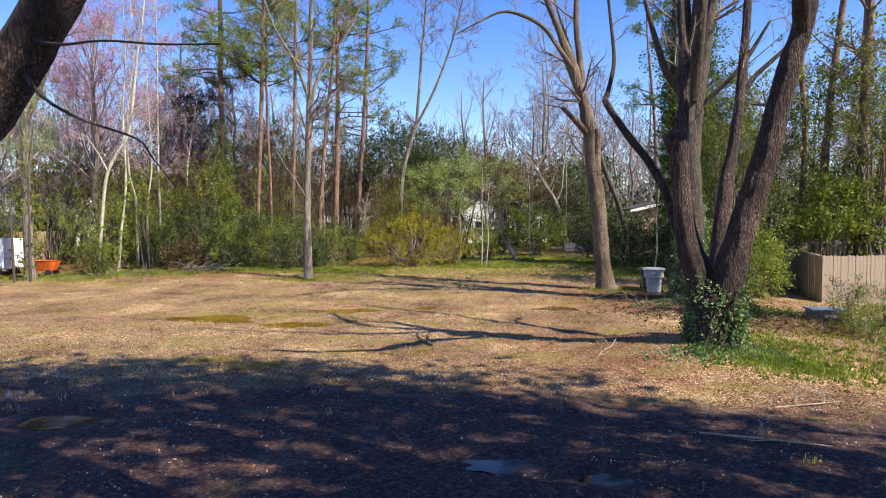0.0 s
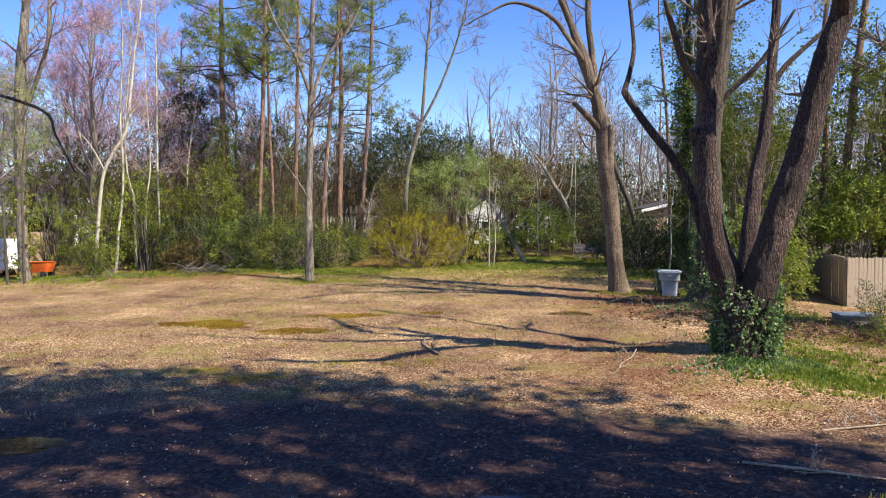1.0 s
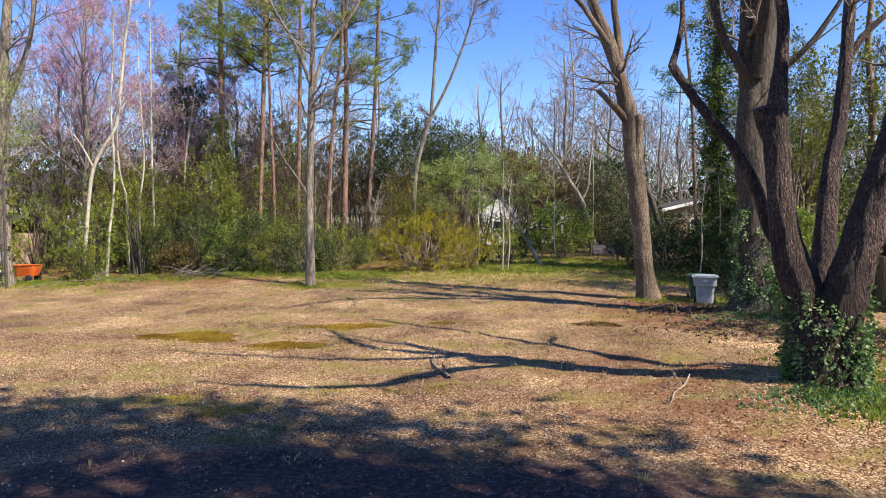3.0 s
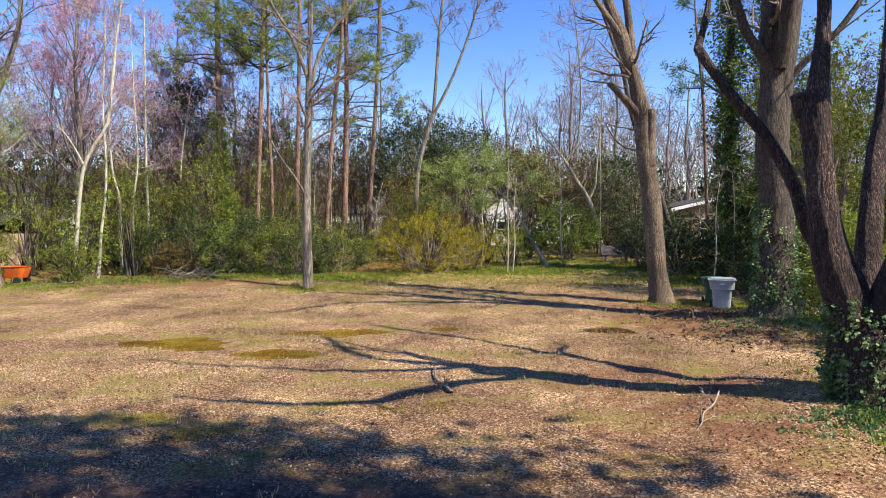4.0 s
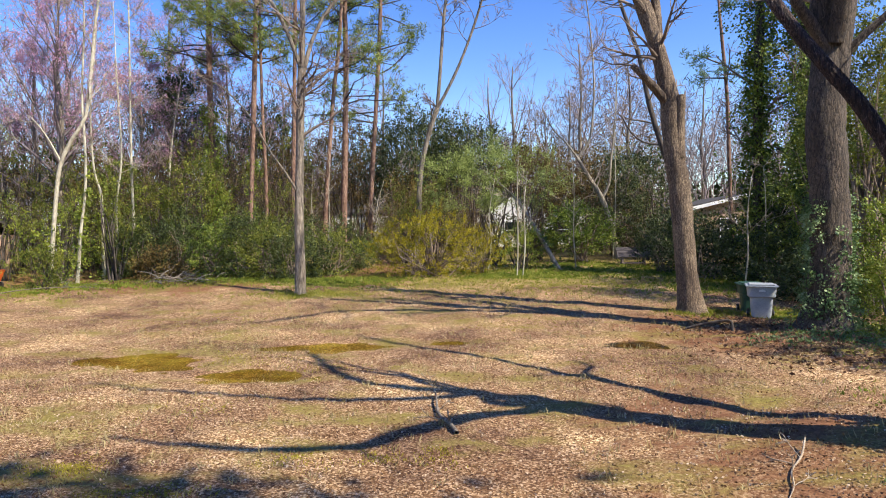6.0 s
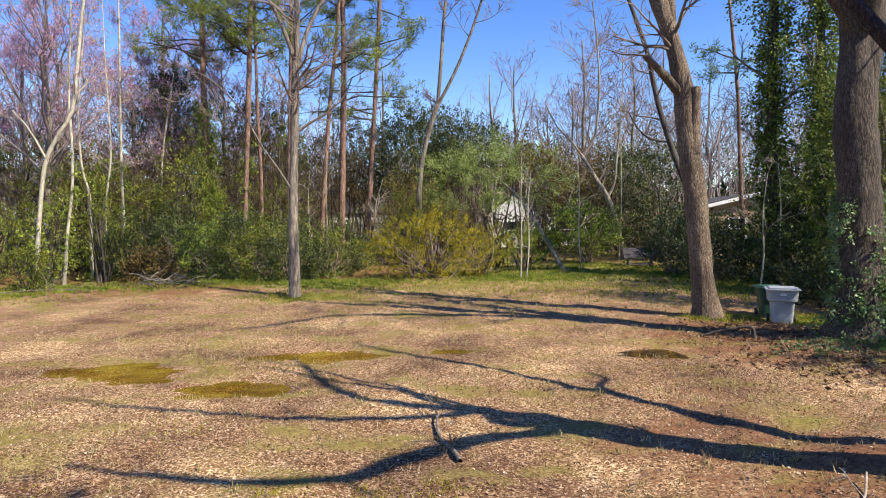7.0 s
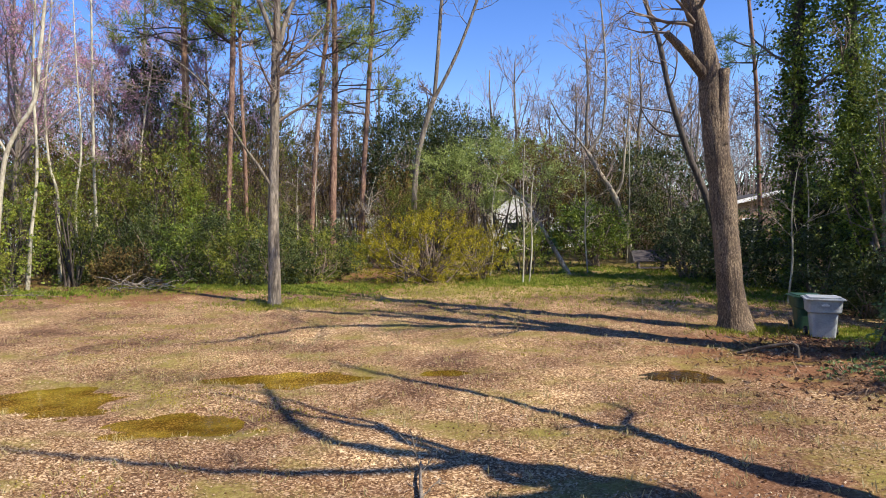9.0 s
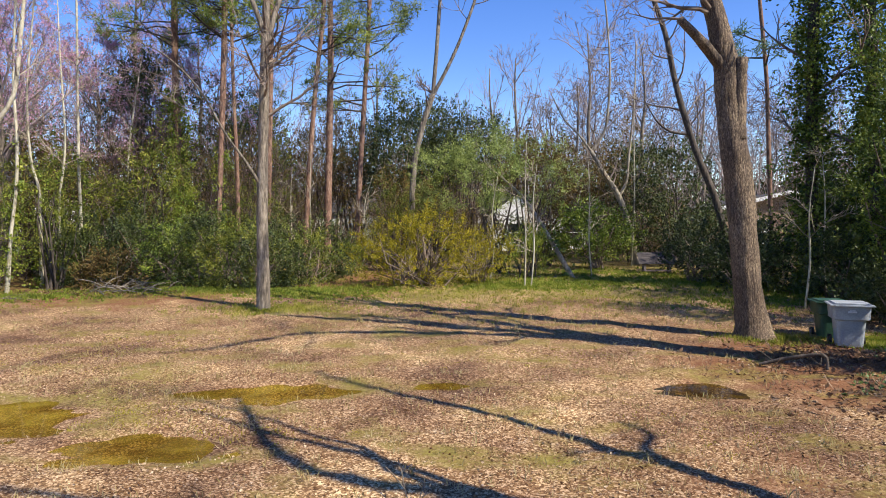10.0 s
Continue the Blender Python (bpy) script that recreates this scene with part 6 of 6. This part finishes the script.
def white_house():
    base = tagged(new("house"), "white-sided house beyond the thicket with grey roof", "house", "houses")
    part("wall", boxed(-12.5, 7.2, 54, 62, 0.6, 3.75), M_WHITE, base)
    siding(base, -12.5, 7.2, 54, 1.0, 3.72, M_WHITE)
    part("roof", gable_roof(-12.5, 7.2, 54, 62, 3.76, 1.3, 0.12, "x"), M_ROOF, base)
    part("wall", gable_wall(-0.2, 3.6, 53.0, 54.0 - 0.025, 0.6, 3.7, 1.35), M_WHITE, base, "white gable porch")
    part("roof", gable_roof(-0.2, 3.6, 53.0, 58.0, 3.75, 1.4, 0.1, "y"), M_ROOF, base)
    for x in (-11.3, -7.5, -4.5, 5.6):
        window(base, x, 53.97, 1.9, 1.1, 1.2)
    window(base, 1.7, 53.0, 1.9, 1.2, 1.2)


white_house()


def tan_house():
    base = tagged(new("house"), "tan house with white roof trim behind the trees", "house", "houses")
    x0, x1 = 12.6, 19.4
    part("wall", gable_wall(x0, x1, 46.0, 54.0, 0.2, 3.75, 0.75), M_TAN, base)
    part("roof", gable_roof(x0, x1, 46.0, 54.0, 3.78, 0.78, 0.4, "y"), M_ROOF, base)
    trim = bmesh.new()
    mx = (x0 + x1) / 2
    for a, b in (((x0 - 0.42, 45.57, 3.72), (mx, 45.57, 4.62)), ((mx, 45.57, 4.62), (x1 + 0.42, 45.57, 3.72))):
        va, vb = Vector(a), Vector(b)
        ang = math.atan2(vb.z - va.z, vb.x - va.x)
        m = Matrix.Translation((va + vb) / 2) @ Matrix.Rotation(-ang, 4, "Y") @ Matrix.Diagonal(((vb - va).length, 0.04, 0.2, 1))
        bmesh.ops.create_cube(trim, size=1, matrix=m)
    part("trim", trim, M_WHITE, base, "white barge boards")
    window(base, 14.6, 45.97, 1.9, 0.9, 1.2)
    window(base, 17.2, 45.97, 1.9, 0.9, 1.2)


tan_house()


def shed():
    base = tagged(new("shed"), "brown wooden shed with a dark low roof", "shed", "houses")
    part("wall", boxed(-28.5, -24.4, 33.2, 37.0, 0.2, 2.6), M_TAN, base)
    part("roof", gable_roof(-28.5, -24.4, 33.2, 37.0, 2.62, 0.8, 0.2, "x"), M_ROOF, base)
    part("door", boxed(-26.4, -25.2, 33.14, 33.19, 0.5, 2.5, 0.01), M_FENCE_OLD, base)


shed()


def far_house():
    base = tagged(new("house"), "white house far off between the trees", "house", "houses")
    part("wall", boxed(-52, -33, 52, 60, 0.6, 5.4), M_WHITE, base)
    part("roof", gable_roof(-52, -33, 52, 60, 5.42, 2.4, 0.4, "x"), M_ROOF, base)
    for x in (-49, -45, -41, -37):
        window(base, x, 51.97, 2.4, 1.2, 1.4)


far_house()


def trailer():
    x, y = -23.6, 31.2
    z = gz(x, y)
    base = thing("trailer", x, y, z, "white box trailer parked beside the shed", "trailer")
    part("body", boxed(-1.6, 0.85, -0.9, 0.9, 0.35, 1.9, 0.05), M_WHITE, base)
    part("trim", boxed(-1.62, 0.87, -0.915, -0.9, 0.33, 0.42), M_METAL, base, "grey metal skirt")
    for sx in (-0.9, 0.45):
        w = part("wheel", rod(bmesh.new(), (sx, -1.02, 0.28), (sx, -0.86, 0.28), 0.29, 22), M_RUBBER, base)
        part("rim", rod(bmesh.new(), (sx, -1.035, 0.28), (sx, -1.0, 0.28), 0.17, 16), M_METAL, w)


trailer()


def garden_cart():
    x, y = -20.75, 30.6
    z = gz(x, y)
    base = thing("garden_cart", x, y, z, "bright orange plastic garden cart in the weeds", "cart")
    bm = bmesh.new()
    rings = []
    for zz, w, d in ((0.28, 0.42, 0.26), (0.3, 0.45, 0.29), (0.78, 0.62, 0.4), (0.8, 0.65, 0.43), (0.79, 0.58, 0.37), (0.34, 0.4, 0.24)):
        ring = []
        for k in range(28):
            t = (k + 0.5) / 28 * 2 * math.pi
            c, s = math.cos(t), math.sin(t)
            ring.append(bm.verts.new((w * math.copysign(abs(c) ** 0.45, c), d * math.copysign(abs(s) ** 0.45, s), zz)))
        rings.append(ring)
    for r0, r1 in zip(rings, rings[1:]):
        for k in range(28):
            bm.faces.new((r0[k], r0[(k + 1) % 28], r1[(k + 1) % 28], r1[k]))
    bm.faces.new(rings[0][::-1])
    bm.faces.new(rings[-1])
    part("tub", bm, M_ORANGE, base)
    for sy in (-0.3, 0.3):
        part("wheel", rod(bmesh.new(), (0.3, sy - 0.04, 0.17), (0.3, sy + 0.04, 0.17), 0.17, 18), M_RUBBER, base)
        part("leg", rod(bmesh.new(), (-0.35, sy * 0.7, 0.29), (-0.4, sy * 0.7, 0), 0.018), M_METAL, base)
    part("handle", rod(bmesh.new(), (-0.55, 0, 0.7), (-1.1, 0, 0.95), 0.02), M_METAL, base)


garden_cart()


# ---- dead wood on the ground ----
def dead_branch(name, label, pts, seed, side=6, side_len=0.5, category="branch", material=None, group="fallen branches"):
    rng = np.random.default_rng(seed)
    x, y = pts[0][0], pts[0][1]
    base = thing(name, x, y, gz(x, y), label, category, group)
    p = [(a, b, gz(a, b) + c + r * 0.8, r) for a, b, c, r in pts]
    g, tw = Geo(), Geo()
    s = limb_geo(g, p, 9, 0.05, 0.14, seed)
    for k in range(side):
        j = int(rng.uniform(0.2, 0.98) * (len(s) - 1))
        d = np.array([rng.normal(), rng.normal(), abs(rng.normal()) * 0.7])
        grow(tw, s[j, :3], d, side_len * rng.uniform(0.5, 1.3), max(s[j, 3] * 0.4, 0.006), 1, rng, [], 0.3, -0.02, 3)
    geo_part("stem", g, material or M_DEADWOOD, base)
    if side:
        geo_part("twig", tw, material or M_DEADWOOD, base)
    return base


dead_branch("fallen_branch", "forked dead branch lying on the litter", [(-0.34, 14.5, 0, 0.032), (-0.46, 14.9, 0.02, 0.03), (-0.66, 15.4, 0.03, 0.026), (-0.74, 15.9, 0.06, 0.018), (-0.8, 16.45, 0.05, 0.01)], 701, 8, 0.4, material=M_BARK_GREY)
dead_branch("fallen_branch", "pale crooked dead branch on bare soil", [(3.8, 13.6, 0.1, 0.011), (3.62, 13.3, 0.02, 0.013), (3.36, 12.95, 0.01, 0.011), (3.22, 12.6, 0.02, 0.009), (3.05, 12.35, 0.0, 0.005)], 702, 5, 0.3, material=M_DEADWOOD)
dead_branch("fallen_branch", "long straight dead branch in the shade", [(3.7, 8.25, 0.0, 0.016), (4.4, 7.95, 0.02, 0.016), (5.2, 7.75, 0.0, 0.01)], 703, 4, 0.3)
dead_branch("fallen_branch", "pale stick lying in the dry leaves", [(5.3, 9.5, 0.0, 0.012), (5.8, 9.6, 0.02, 0.014), (6.4, 9.7, 0.0, 0.01)], 704, 5, 0.4)
dead_branch("fallen_log", "dark dead log propped up on a side branch", [(5.1, 22.6, 0.02, 0.03), (5.6, 22.4, 0.2, 0.032), (6.05, 22.15, 0.27, 0.03), (6.1, 22.1, 0.0, 0.03)], 706, 3, 0.4, "log", M_BARK_DARK)
dead_branch("fallen_log", "thin pale pole lying along the wood's edge", [(-19.4, 28.3, 0.0, 0.018), (-18.6, 29.2, 0.12, 0.018), (-17.6, 29.7, 0.2, 0.016), (-16.6, 30.6, 0.08, 0.014), (-15.6, 30.9, 0.0, 0.008)], 707, 9, 0.7, "log", M_BARK_GREY)


def brush_pile():
    rng = np.random.default_rng(708)
    x, y = -13.6, 32.6
    base = thing("brush_pile", x, y, gz(x, y), "heap of pale dead branches at the wood's edge", "brush pile")
    for k in range(40):
        g = Geo()
        a, b = x + rng.normal() * 0.6, y + rng.normal() * 0.35
        ang = rng.uniform(-0.9, 0.9) + math.pi * rng.integers(0, 2)
        length = rng.uniform(0.4, 1.15)
        z = gz(a, b) + rng.uniform(0.03, 0.25)
        rise = rng.uniform(-0.1, 0.4)
        r = rng.uniform(0.01, 0.03)
        limb_geo(g, [(a, b, z, r), (a + math.cos(ang) * length / 2, b + math.sin(ang) * length / 2, z + rise / 2 + 0.08, r * 0.8), (a + math.cos(ang) * length, b + math.sin(ang) * length, z + rise, r * 0.4)], 6, 0.3, 0.1, k)
        geo_part("branch", g, M_DEADWOOD if k % 4 == 0 else M_BARK_MID if k % 2 else M_BARK_GREY, base)


brush_pile()

# young plants and weeds at the side of the yard
for i, (x, y, w, h, m) in enumerate([(11.95, 18.9, 0.5, 1.1, M_GREENLEAF), (12.35, 17.9, 0.6, 1.15, M_OLIVE), (11.2, 17.2, 0.8, 0.5, M_OLIVE), (10.0, 13.6, 1.0, 0.8, M_GREENLEAF), (9.5, 11.6, 0.9, 0.7, M_WEED), (10.6, 15.6, 1.2, 0.9, M_WEED)]):
    shrub("young_shrub", "young feathery shrub growing in mulch", x, y, w, w * 0.8, h, m, 1500, 0.07, 720 + i, 22, 0.3, 8, low=0.05, up=0.6, group="young shrubs")


# bare pale saplings in front of the lawn
rng_s = np.random.default_rng(88)
for i, (x, y, h, lean) in enumerate([(1.25, 34.5, 6.0, 0.1), (1.45, 34.6, 5.2, 0.3), (-0.2, 36.4, 5.0, 0.5), (4.4, 38.0, 6.5, -0.3), (6.95, 42.5, 12.0, 0.3), (-10.3, 41.8, 6.0, 0.2), (-9.2, 41.5, 7, 0.2), (-6.9, 42.0, 5.5, 0.9), (9.2, 29.6, 4.5, 0.3), (11.0, 31.8, 5.0, -0.2)]):
    tree("sapling", "thin bare sapling at the edge of the lawn", [[(x, y, 0, 0.034), (x + lean * 0.6, y, h * 0.35, 0.028), (x + lean * 0.5, y, h * 0.7, 0.02), (x + lean, y, h, 0.008)]],
         M_BARK_PALE, M_TWIG_PALE, 740 + i, sides=6, bough=1.6, bough_from=0.3, bough_len=1.1, levels=1, group="bare saplings")
